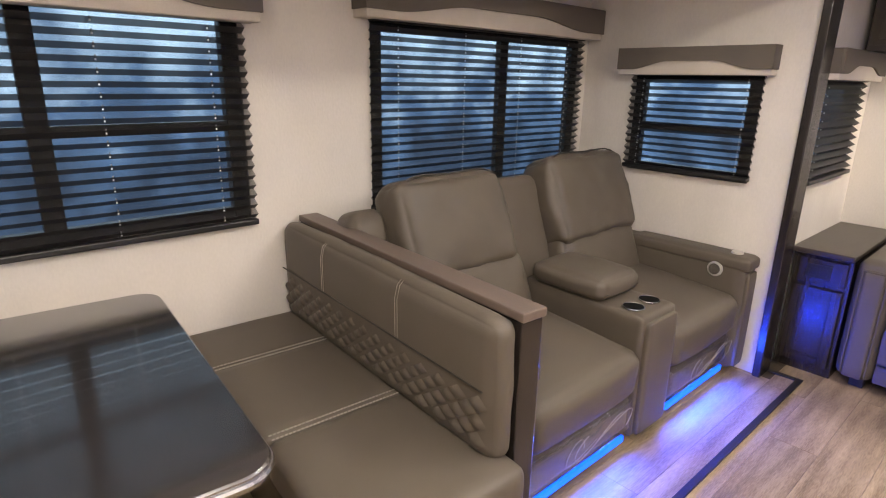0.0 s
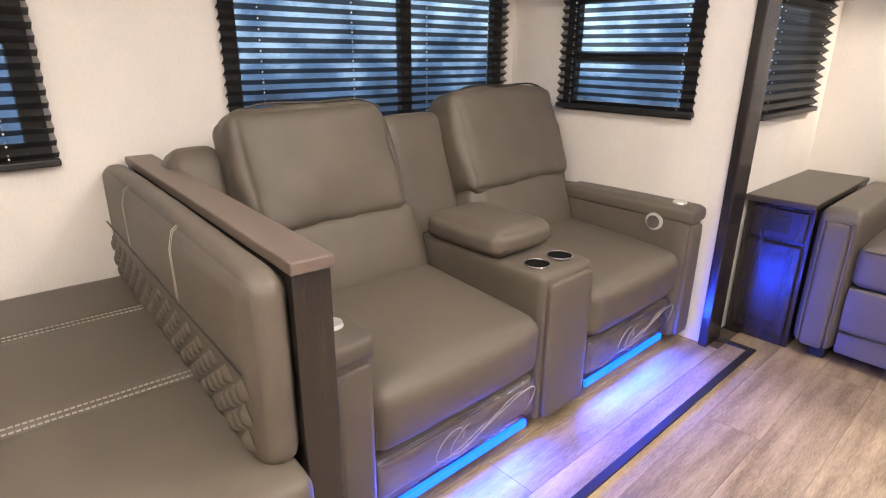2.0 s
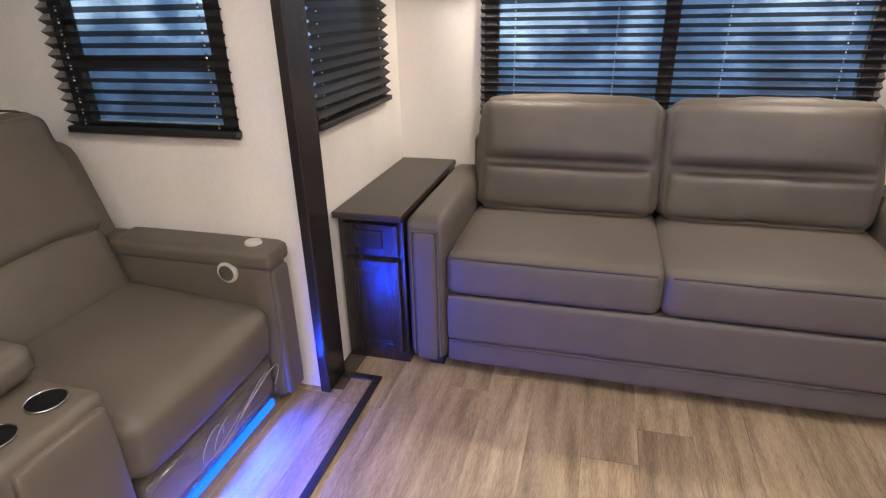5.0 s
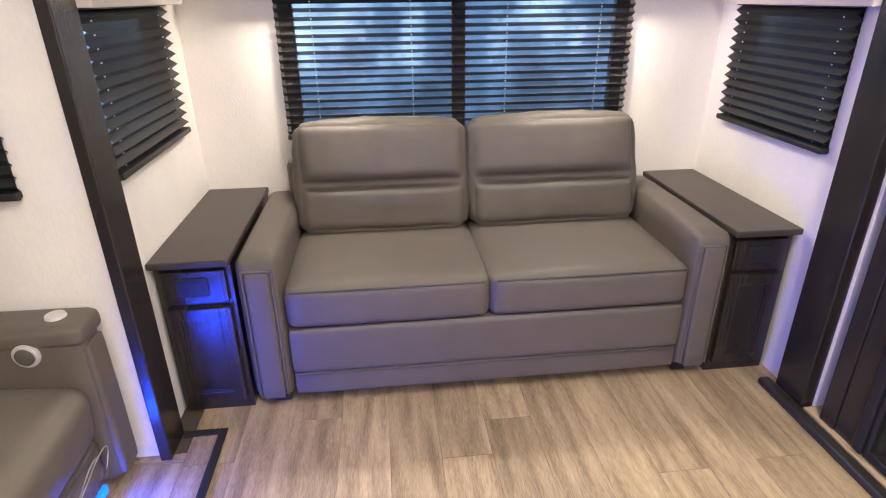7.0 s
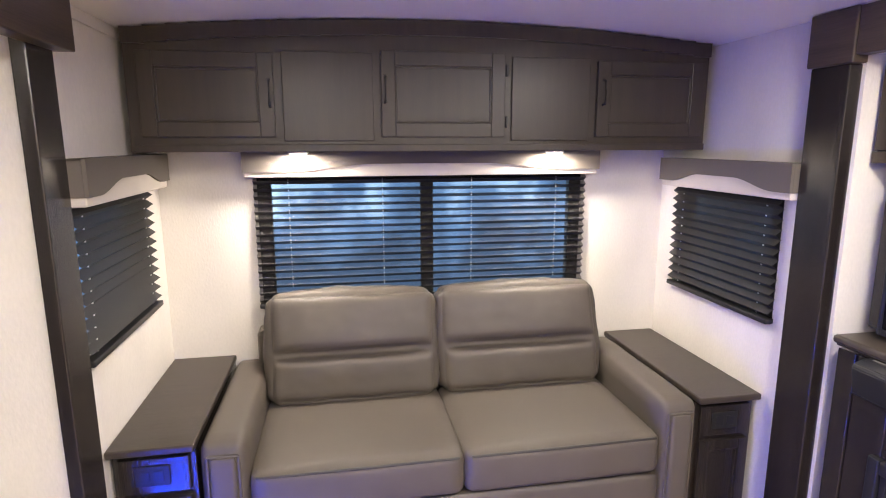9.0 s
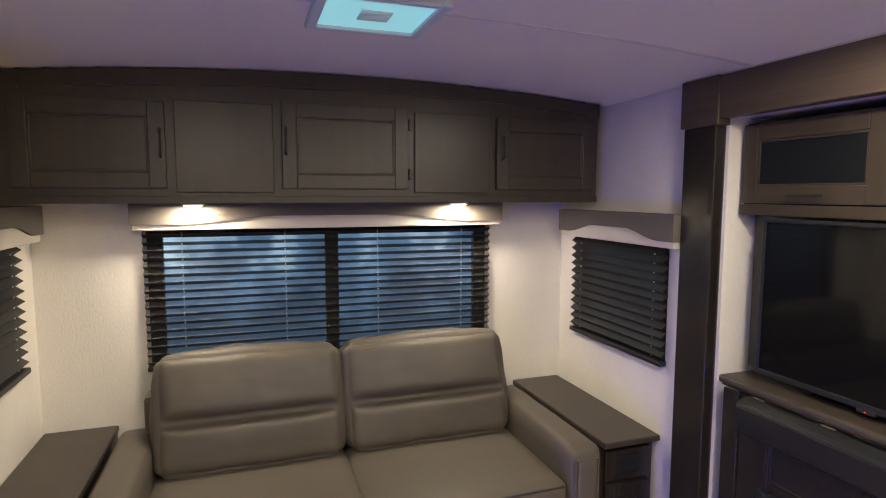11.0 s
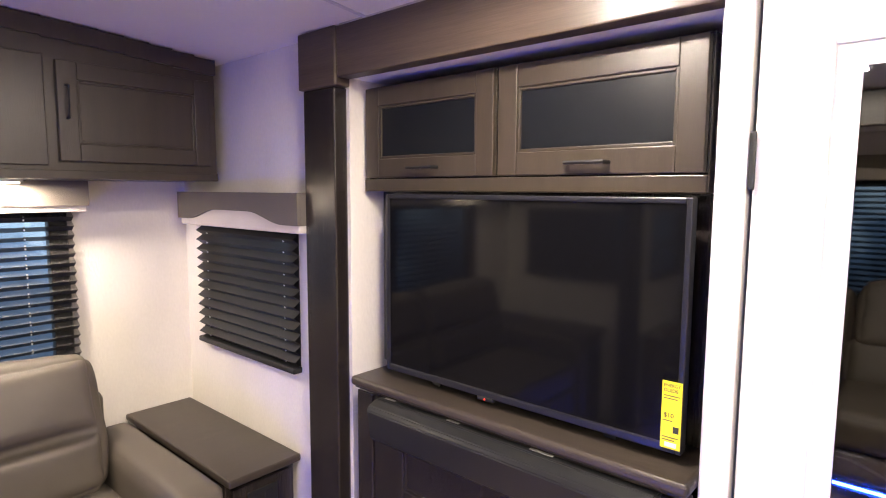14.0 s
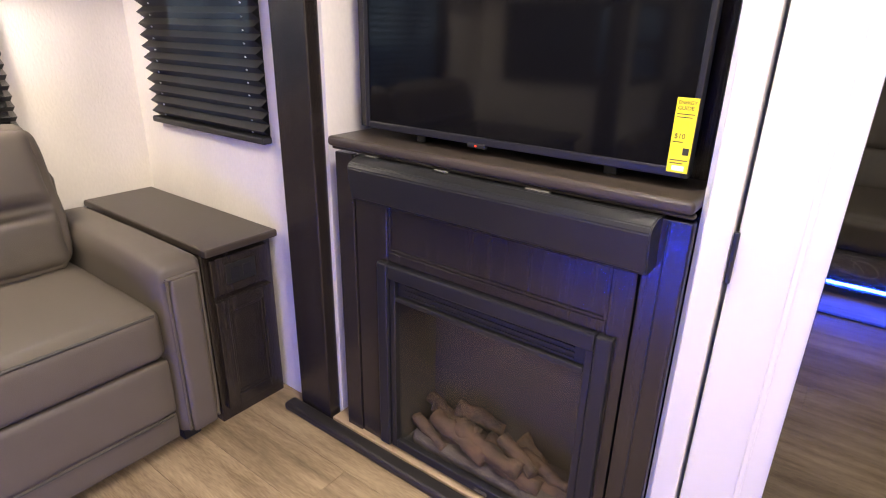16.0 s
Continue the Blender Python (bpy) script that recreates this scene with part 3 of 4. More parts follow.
def ceiling_lamp(x, y, z):
    e = thing("ceiling_lamp", pose(x, y, z), "small round white ceiling lamp, lit, out of view", "lamp", "ceiling lamps")
    part("ring", disc(0.065, 0.012, 32, pose(0, 0, -0.006), 0.075), WHITE, e)
    part("lens", disc(0.05, 0.004, 32, pose(0, 0, -0.0145)), LAMP, e, "glowing warm lens")


for px, py in PUCKS:
    ceiling_lamp(px, py, arch(py))
for px in (0.25, 1.95):
    ceiling_lamp(px, 1.35, 1.94)

# roof vent
e = thing("roof_vent", pose(2.675, -0.205, arch(-0.2)) @ Matrix.Diagonal((0.75, 0.80, 1, 1)), "square roof vent with pale blue daylight in the ceiling", "vent")
b = bmesh.new()
for q in ((-0.20, 0.20, -0.20, -0.165), (-0.20, 0.20, 0.165, 0.20), (-0.20, -0.165, -0.165, 0.165), (0.165, 0.20, -0.165, 0.165)):
    box(q[0], q[1], q[2], q[3], -0.022, -0.001, 0.005, b)
part("frame", b, VENTFRAME, e)
part("screen", box(-0.167, 0.167, -0.167, 0.167, -0.012, -0.008, 0), VENTGLOW, e, "glowing pale blue screen")
for i in range(6):
    part("louvre", box(-0.05 + 0.018 * i, -0.042 + 0.018 * i, -0.05, 0.05, -0.018, -0.011, 0.002), VENTFRAME, e)


# ---- rear: sofa and end tables ----
def sofa():
    e = thing("sofa", at(FACE_REAR, 3.02, 0.642), "two-seat grey-taupe leather sofa with padded arms below the rear window", "sofa")
    W = 1.815
    part("base", box(0.15, W - 0.15, 0.03, 0.80, 0.055, 0.35, 0.012), LEATHER2, e)
    part("front_panel", cushion(0.155, W - 0.155, -0.005, 0.05, 0.165, 0.355, 0.014, 0.004, 12, 0.0012, 3), LEATHER2, e, "", True)
    part("skirt", cushion(0.155, W - 0.155, 0.002, 0.05, 0.065, 0.163, 0.012, 0.002, 8, 0.001, 4), LEATHER2, e, "", True)
    part("back", box(0.10, W - 0.10, 0.70, 0.82, 0.055, 0.80, 0.03), LEATHER2, e)
    for k, (a, c) in enumerate(((0.157, 0.893), (0.899, W - 0.157))):
        s = part("seat_cushion", cushion(a, c, -0.012, 0.60, 0.362, 0.525, 0.03, 0.012, 14, 0.002, 5 + k), LEATHER2, e, "", True)
        pts = [(a + 0.02, -0.010, 0.512), ((a + c) / 2, -0.020, 0.517), (c - 0.02, -0.010, 0.512)]
        part("piping", tube(pts, 0.005), PIPING, s, "dark piping")
    for k, (a, c) in enumerate(((0.165, 0.885), (0.905, W - 0.165))):
        LEAN = Matrix.Translation((0, 0.60, 0.50)) @ Matrix.Rotation(radians(-16), 4, "X") @ Matrix.Translation((0, -0.60, -0.50))
        p = part("back_cushion", moved(cushion(a + 0.004, c - 0.004, 0.470, 0.68, 0.50, 0.962, 0.045, 0.030, 34, 0.007, 11 + k, crease=(0.705, 0.080, 0.019)), LEAN), LEATHER2, e, "plump back cushion with a tuck across it", True)
        pts = []
        for i in range(17):
            u = i / 16
            x = a + 0.03 + (c - a - 0.06) * u
            z = 0.978 - 0.030 * (abs(2 * u - 1) ** 6) + 0.006 * math.sin(7 * u + k)
            v = LEAN @ Vector((x, 0.525, z))
            pts.append(v)
        part("piping", tube(pts, 0.0045), PIPING, p, "dark piping")
    for a, c in ((0.0, 0.15), (W - 0.15, W)):
        arm = part("arm", cushion(a, c, 0.0, 0.78, 0.06, 0.645, 0.035, 0.006, 12, 0.002, int(a * 7)), LEATHER2, e, "", True)
        part("arm_front_panel", cushion(a + 0.034, c - 0.034, -0.016, 0.02, 0.07, 0.595, 0.008, 0.003, 8, 0.001), LEATHER2, arm, "", True)
        for xx in (a + 0.025, c - 0.025):
            part("piping", tube([(xx, -0.004, 0.08), (xx, -0.004, 0.60)], 0.005), LEATHER2, arm)
        part("piping", tube([(a + 0.025, -0.004, 0.60), (c - 0.025, -0.004, 0.60)], 0.005), LEATHER2, arm)
    for a in (0.06, W - 0.12):
        for yy in (0.06, 0.70):
            part("foot", box(a, a + 0.06, yy, yy + 0.06, 0.0, 0.062, 0.004), BLACK, e, "black plastic foot")
    part("seam", tube([(0.17, -0.006, 0.16), (W - 0.17, -0.006, 0.16)], 0.0025), PIPING, e)


sofa()


def end_table(y0, y1, label):
    e = thing("end_table", at(FACE_REAR, 3.042, y1), label, "end table", "end tables")
    w = y1 - y0
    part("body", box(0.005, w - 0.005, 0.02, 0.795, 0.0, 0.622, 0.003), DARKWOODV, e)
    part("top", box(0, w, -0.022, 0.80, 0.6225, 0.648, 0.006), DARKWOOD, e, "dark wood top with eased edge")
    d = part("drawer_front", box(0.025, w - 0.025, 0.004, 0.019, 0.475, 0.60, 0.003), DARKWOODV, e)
    part("outlet_plate", box(w / 2 - 0.06, w / 2 + 0.05, -0.002, 0.003, 0.505, 0.575, 0.003), BLACK, d, "black charging outlet plate")
    for k in range(2):
        part("socket", box(w / 2 - 0.045 + 0.045 * k, w / 2 - 0.012 + 0.045 * k, -0.006, -0.0025, 0.52, 0.56, 0.003), BEZEL, d)
    panel_door(e, 0.025, w - 0.025, 0.05, 0.455, 0.019, DARKWOODV, 0.042)
    return e


end_table(0.655, 0.926, "dark wood end table lit blue beside the sofa")
end_table(-1.445, -1.18, "dark wood end table in the corner below the window")


# ---- the theater seats ----
WELL_SHADE = mat("cup_well_shade", (0.006, 0.006, 0.006), 0.95, var=0.1, bump=0.0, spec=0.1)


LOOPS = mat("pale_loop", (0.34, 0.31, 0.27), 0.25, var=0.2, bump=0.0)


def recliner():
    e = thing("theater_seat", pose(0, 1.0, 0), "taupe leather double recliner with a console and blue underlighting", "recliner")
    tilt = lambda b, x, y, z, a: moved(b, Matrix.Translation((x, y, z)) @ Matrix.Rotation(radians(a), 4, "X") @ Matrix.Translation((-x, -y, -z)))
    # arms
    for a, c, s, d in ((1.0, 1.13, 1, 0.0), (2.675, 2.805, 2, 0.0)):
        arm = part("arm", cushion(a, c, 0.0, 0.74, 0.045, 0.612 + d, 0.03, 0.008, 14, 0.002, s), LEATHER, e, "", True)
        part("arm_cap", cushion(a - 0.004, c + 0.004, -0.012, 0.62, 0.555 + d, 0.622 + d, 0.022, 0.006, 12, 0.0015, s + 2), LEATHER, arm, "", True)
        part("arm_front_panel", cushion(a + 0.018, c - 0.018, -0.016, 0.02, 0.06, 0.545 + d, 0.008, 0.003, 8, 0.001), LEATHER, arm, "", True)
        part("button", disc(0.030, 0.012, 28, pose((a + c) / 2, 0.075, 0.628 + d), 0.026), SILVER, arm, "silver touch control")
    # speaker on the inner side of the far arm
    sp = part("speaker", disc(0.037, 0.012, 32, pose(2.670, 0.14, 0.545, 0, 90, 0)), SILVER, e, "round silver speaker")
    part("grille", disc(0.027, 0.006, 32, pose(2.661, 0.14, 0.545, 0, 90, 0)), CHROME, sp)
    # console
    part("console", cushion(1.775, 2.035, 0.02, 0.62, 0.045, 0.565, 0.018, 0.003, 12, 0.0012, 8), LEATHER, e, "", True)
    part("console_front", cushion(1.795, 2.015, -0.002, 0.03, 0.06, 0.537, 0.010, 0.004, 10, 0.0012, 9), LEATHER, e, "", True)
    lid = part("console_lid", cushion(1.765, 2.045, 0.20, 0.56, 0.570, 0.660, 0.035, 0.014, 14, 0.003, 10), LEATHER, e, "padded console lid", True)
    part("seam", tube([(1.78, 0.194, 0.602), (1.905, 0.190, 0.600), (2.03, 0.194, 0.602)], 0.002), PIPING, lid)
    for cx in (1.845, 1.965):
        # no well is cut: a flat matte black disc paints its shade
        c = part("cup_holder", disc(0.041, 0.004, 28, pose(cx, 0.105, 0.5705)), WELL_SHADE, e, "flat black disc as the shaded cup well, steel rim", False)
        ring = bmesh.new()
        tube([(cx + 0.0415 * math.cos(2 * math.pi * k / 28), 0.105 + 0.0415 * math.sin(2 * math.pi * k / 28), 0.572) for k in range(28)], 0.002, 6, True, ring)
        part("rim", ring, CHROME, c, "steel rim")
    # the two seats
    for k, (a, c) in enumerate(((1.125, 1.765), (2.045, 2.665))):
        b = cushion(a, c, 0.0, 0.62, 0.248, 0.445, 0.050, 0.018, 18, 0.003, 20 + k)
        part("seat", tilt(b, 0, 0.0, 0.36, 4), LEATHER, e, "", True)
        fr = part("footrest", cushion(a + 0.012, c - 0.012, 0.022, 0.10, 0.105, 0.246, 0.02, 0.006, 14, 0.004, 24 + k), LEATHER, e, "folded footrest under clear film", True)
        film = cushion(a + 0.012, c - 0.012, 0.010, 0.09, 0.108, 0.243, 0.012, 0.006, 26, 0.010, 44 + k)
        part("protective_film", film, FILM, fr, "crinkled clear plastic film", True)
        # three pale looping lines laid in front of the film
        for j in range(3):
            q = []
            for i in range(26):
                u = i / 25
                q.append((a + 0.20 + 0.10 * j + 0.10 * math.cos(5.0 * u + 1.3 * j) + 0.16 * u, 0.004 + 0.003 * math.sin(9 * u), 0.178 + 0.04 * math.sin(6.3 * u + 2 * j)))
            part("film_loop", tube(q, 0.0016, 5), LOOPS, fr, "pale looping line over the film")
        part("frame", box(a + 0.02, c - 0.02, 0.10, 0.70, 0.09, 0.245, 0.01), BLACK, e, "dark frame under the seat")
        part("led_strip", box(a + 0.03, c - 0.03, 0.022, 0.034, 0.052, 0.078, 0.001), LED, e, "glowing blue light strip")
        # backrest: lumbar and head cushions
        lum = cushion(a + 0.01, c - 0.01, 0.50, 0.70, 0.39, 0.690, 0.055, 0.028, 18, 0.005, 30 + k)
        part("lumbar_cushion", tilt(lum, 0, 0.64, 0.43, -22), LEATHER, e, "", True)
        hd = cushion(a + 0.025 * (1 - k), c - 0.06 * (1 - k), 0.475, 0.67, 0.640, 1.030 + 0.025 * k, 0.045, 0.024, 24, 0.011, 34 + k)
        h = part("head_cushion", tilt(hd, 0, 0.64, 0.43, -22), LEATHER, e, "plump head cushion with piped edge", True)
        M = Matrix.Translation((0, 0.64, 0.43)) @ Matrix.Rotation(radians(-22), 4, "X") @ Matrix.Translation((0, -0.64, -0.43))
        pts = []
        for i in range(15):
            u = i / 14
            pts.append(M @ Vector((a + 0.045 - 0.02 * k + (c - a - 0.115 + 0.065 * k) * u, 0.500, 1.046 + 0.025 * k - 0.035 * abs(2 * u - 1) ** 6 + 0.003 * math.sin(9 * u))))
        part("piping", tube(pts, 0.004), PIPING, h, "dark piping")
        pts = [M @ Vector((a + 0.012 + 0.022 * (1 - k), 0.500, 0.71 + 0.28 * i / 8)) for i in range(9)]
        part("seam", tube(pts, 0.003), PIPING, h)
        part("shell", box(a + 0.02, c - 0.02, 0.70, 0.80, 0.15, 0.80, 0.03), LEATHER, e)
    # backs behind console and outer arm
    for a, c, s in ((1.745, 2.065, 51), (0.985, 1.15, 52), (2.64, 2.80, 53)):
        b = cushion(a, c, 0.62, 0.78, 0.40, 0.985 if s == 51 else 0.94, 0.05, 0.012, 12, 0.003, s)
        part("side_back", tilt(b, 0, 0.7, 0.43, -17), LEATHER, e, "", True)


recliner()


# ---- dinette ----
def dinette_bench():
    e = thing("dinette_bench", pose(0.955, 0.858, 0, 0, 0, -3.5) @ pose(-0.905, -0.858, 0), "taupe leather dinette bench with quilted backrest and wooden ledge", "bench")
    part("base", box(0.42, 0.74, 0.84, 2.065, 0.0, 0.37, 0.006), DARKWOODV, e)
    ys = (0.80, 1.29, 1.75, 2.068)
    for k in range(3):
        part("seat_cushion", cushion(0.335, 0.815, ys[k] + 0.0, ys[k + 1] - 0.0, 0.373, 0.500, 0.020 if k else 0.03, 0.003, 12, 0.0015, 60 + k), LEATHER, e, "", True)
    for y in ys[1:3]:
        for d in (-0.011, 0.011):
            b = bmesh.new()
            for i in range(37):
                x = 0.352 + 0.0118 * i
                box(x, x + 0.0085, y + d - 0.0016, y + d + 0.0016, 0.4995, 0.5025, 0, b)
            part("stitching", b, STITCH, e, "pale double stitching")
    # backrest faces -x
    bk = cushion(0.745, 0.826, 0.868, 2.080, 0.485, 0.866, 0.036, 0.010, 22, 0.004, 70)
    back = part("backrest", bk, LEATHER, e, "leather backrest with a quilted lower band", True)
    # quilted band: padded diamonds
    ny, nz = 15, 3
    dy, dz = 1.15 / ny, 0.155 / nz
    b = bmesh.new()
    ring = [b.verts.new(q) for q in ((0, -dy * 0.49, 0), (0, 0, dz * 0.49), (0, dy * 0.49, 0), (0, 0, -dz * 0.49))]
    mid = [b.verts.new((-0.009, v.co.y * 0.55, v.co.z * 0.55)) for v in ring]
    top = b.verts.new((-0.011, 0, 0))
    for q in range(4):
        b.faces.new((ring[q], ring[(q + 1) % 4], mid[(q + 1) % 4], mid[q]))
        b.faces.new((mid[q], mid[(q + 1) % 4], top))
    first = part("quilt_diamond", b, LEATHER, back, "", True)
    first.location = (0.742, 0.90 + dy / 4, 0.513 + dz / 2)
    for i in range(ny * 2):
        for j in range(nz * 2 - 1):
            if (i + j) % 2 or (i, j) == (0, 0):
                continue
            o = new("quilt_diamond", first.data)
            o.parent = back
            o.location = (0.742, 0.90 + dy / 2 * (i + 0.5), 0.513 + dz / 2 * (j + 1))
    part("seam", tube([(0.737, 0.90, 0.685), (0.734, 1.5, 0.688), (0.737, 2.07, 0.685)], 0.0025), PIPING, back)
    for y in (1.27, 1.73):
        b = bmesh.new()
        for d in (-0.006, 0.006):
            tube([(0.736, y + d, 0.69), (0.735, y + d, 0.81), (0.745, y + d, 0.850), (0.768, y + d, 0.870), (0.80, y + d, 0.871)], 0.0009, 5, False, b)
        part("stitching", b, STITCH, back)
    part("ledge", box(0.822, 0.905, 0.858, 2.090, 0.858, 0.883, 0.004), LEDGE, e, "brown wooden ledge on the backrest")
    part("divider", box(0.828, 0.897, 0.926, 2.090, 0.0, 0.857, 0.003), DARKWOODV, e)
    part("end_post", box(0.826, 0.900, 0.866, 0.925, 0.0, 0.857, 0.004), DARKWOODV, e, "dark wooden end post")


dinette_bench()


def dinette_table():
    e = thing("dinette_table", pose(-0.18, 1.48, 0, 0, 0, -5), "dark polished dinette table with rounded corners beside the window", "table")
    w, d, r = 0.50, 0.53, 0.07
    b = bmesh.new()
    outline = []
    for cx, cy, a0 in ((w - r, d - r, 0), (-w + r, d - r, 90), (-w + r, -d + r, 180), (w - r, -d + r, 270)):
        for k in range(9):
            a = radians(a0 + 90 * k / 8)
            outline.append((cx + r * math.cos(a), cy + r * math.sin(a)))
    lo = [b.verts.new((x, y, 0.712)) for x, y in outline]
    mi = [b.verts.new((x, y, 0.737)) for x, y in outline]
    hi = [b.verts.new((x * 0.994, y * 0.994, 0.741)) for x, y in outline]
    n = len(outline)
    for A, B in ((lo, mi), (mi, hi)):
        for k in range(n):
            b.faces.new((A[k], A[(k + 1) % n], B[(k + 1) % n], B[k]))
    b.faces.new(hi)
    b.faces.new(lo[::-1])
    part("tabletop", b, TABLETOP, e)
    edge = bmesh.new()
    tube([(x * 1.001, y * 1.001, 0.726) for x, y in outline], 0.006, 6, True, edge)
    part("edge_band", edge, CHROME, e, "dull metal edge band")
    part("leg", disc(0.04, 0.70, 24, pose(-0.1, 0, 0.362)), CHROME, e)
    part("foot", disc(0.16, 0.012, 32, pose(-0.1, 0, 0.006)), CHROME, e)


dinette_table()


# ---- television wall: local x runs towards the front, front faces +y ----
def media_wall():
    e = thing("upper_cabinet", at(FACE_SIDE, 2.752, -1.515), "dark wood wall cabinet with two smoked-glass doors", "cabinet")
    W = 0.992
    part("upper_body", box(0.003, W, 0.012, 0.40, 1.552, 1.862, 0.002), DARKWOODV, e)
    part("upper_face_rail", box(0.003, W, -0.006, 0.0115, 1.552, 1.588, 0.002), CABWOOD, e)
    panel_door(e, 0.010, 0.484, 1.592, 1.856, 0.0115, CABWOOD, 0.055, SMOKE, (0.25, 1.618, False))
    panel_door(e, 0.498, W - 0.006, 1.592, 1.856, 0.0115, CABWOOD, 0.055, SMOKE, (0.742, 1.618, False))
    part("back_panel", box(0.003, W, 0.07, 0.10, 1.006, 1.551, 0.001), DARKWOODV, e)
    e = thing("fireplace_cabinet", at(FACE_SIDE, 2.700, -1.440), "dark wood fireplace cabinet with a mantel shelf", "cabinet")
    W, F = 0.966, 0.030
    part("mantel", box(-0.006, W, -0.036, 0.34, 0.977, 1.005, 0.011, None, 4), DARKWOOD, e, "dark wood mantel shelf with rounded lip")
    part("mantel_moulding", box(0.0, W, -0.022, 0.0, 0.968, 0.9765, 0.006), DARKWOOD, e)
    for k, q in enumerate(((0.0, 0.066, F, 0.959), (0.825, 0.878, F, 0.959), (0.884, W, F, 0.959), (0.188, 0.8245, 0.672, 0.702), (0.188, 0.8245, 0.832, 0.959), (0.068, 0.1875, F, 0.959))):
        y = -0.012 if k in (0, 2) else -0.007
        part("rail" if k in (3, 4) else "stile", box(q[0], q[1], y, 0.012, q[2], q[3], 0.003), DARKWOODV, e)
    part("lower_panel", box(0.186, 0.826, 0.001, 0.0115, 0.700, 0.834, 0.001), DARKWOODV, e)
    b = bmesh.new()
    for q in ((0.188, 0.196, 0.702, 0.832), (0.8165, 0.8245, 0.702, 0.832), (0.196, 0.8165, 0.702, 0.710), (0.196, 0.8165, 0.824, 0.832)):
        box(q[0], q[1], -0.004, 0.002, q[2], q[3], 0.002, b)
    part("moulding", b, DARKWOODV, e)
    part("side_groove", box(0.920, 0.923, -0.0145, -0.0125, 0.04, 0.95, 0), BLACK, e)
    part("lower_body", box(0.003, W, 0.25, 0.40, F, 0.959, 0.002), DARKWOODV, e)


media_wall()


def television():
    e = thing("television", at(FACE_SIDE, 2.617, -1.470), "black flat television standing on the mantel shelf", "television")
    w, z0, z1 = 0.846, 1.030, 1.544
    b = bmesh.new()
    for q in ((0, 0.012, z0, z1), (w - 0.012, w, z0, z1), (0.012, w - 0.012, z0, z0 + 0.018), (0.012, w - 0.012, z1 - 0.012, z1)):
        box(q[0], q[1], 0, 0.03, q[2], q[3], 0.003, b)
    part("bezel", b, BEZEL, e, "dark grey bezel")
    part("screen", box(0.010, w - 0.010, 0.006, 0.028, z0 + 0.016, z1 - 0.010, 0), SCREEN, e, "glossy black screen")
    part("housing", box(0.03, w - 0.03, 0.029, 0.055, z0 + 0.01, z1 - 0.02, 0.008), BLACK, e)
    part("sensor", box(w * 0.40, w * 0.46, -0.004, 0.012, z0 - 0.008, z0 + 0.004, 0.003), BLACK, e)
    part("standby_light", disc(0.0022, 0.002, 10, pose(w * 0.43, -0.005, z0 - 0.002, 90, 0, 0)), glow("red_standby", (1.0, 0.05, 0.02), 1.5), e)
    part("foot", box(0.15, 0.18, 0.035, 0.09, 1.0052, z0 + 0.03, 0.003), BLACK, e)
    part("foot", box(w - 0.18, w - 0.15, 0.035, 0.09, 1.0052, z0 + 0.03, 0.003), BLACK, e)


television()


def letters(name, txt, size, m, material, parent):
    c = bpy.data.curves.new(name, "FONT")
    c.body, c.size, c.align_x, c.extrude = txt, size, "CENTER", 0.0003
    o = new(name, c)
    dg = bpy.context.evaluated_depsgraph_get()
    me = bpy.data.meshes.new_from_object(o.evaluated_get(dg))
    bpy.data.objects.remove(o)
    me.materials.clear()
    me.materials.append(material)
    t = new(name, me)
    t.parent = parent
    t.matrix_local = m
    return t


def sticker():
    e = thing("energy_label", at(FACE_SIDE, 1.812, -1.4685) @ Matrix.Translation((0, 0, 1.040)) @ Matrix.Diagonal((0.94, 1, 0.952, 1)) @ Matrix.Translation((0, 0, -0.976)), "bright yellow energy label stuck to the television corner", "sticker")
    part("sheet", box(0, 0.042, -0.0006, 0.0002, 0.976, 1.122, 0), YELLOW, e)
    up = pose(0, 0, 0, 90, 0, 0)
    letters("heading", "ENERGY", 0.0095, Matrix.Translation((0.021, -0.0012, 1.110)) @ up, INK, e)
    letters("heading", "GUIDE", 0.0105, Matrix.Translation((0.019, -0.0012, 1.099)) @ up, INK, e)
    letters("price", "$10", 0.014, Matrix.Translation((0.016, -0.0012, 1.044)) @ up, INK, e)
    part("bar", box(0.026, 0.038, -0.0012, -0.0007, 1.012, 1.026, 0), INK, e)
    for k, (z, w) in enumerate(((1.090, 0.034), (1.084, 0.03), (1.036, 0.02), (1.000, 0.034), (0.994, 0.026))):
        part("text_line", box(0.004, 0.004 + w, -0.0010, -0.0007, z, z + 0.0018, 0), INK, e)
    part("white_box", box(0.010, 0.034, -0.0010, -0.0007, 0.980, 0.990, 0), WHITE, e)


sticker()


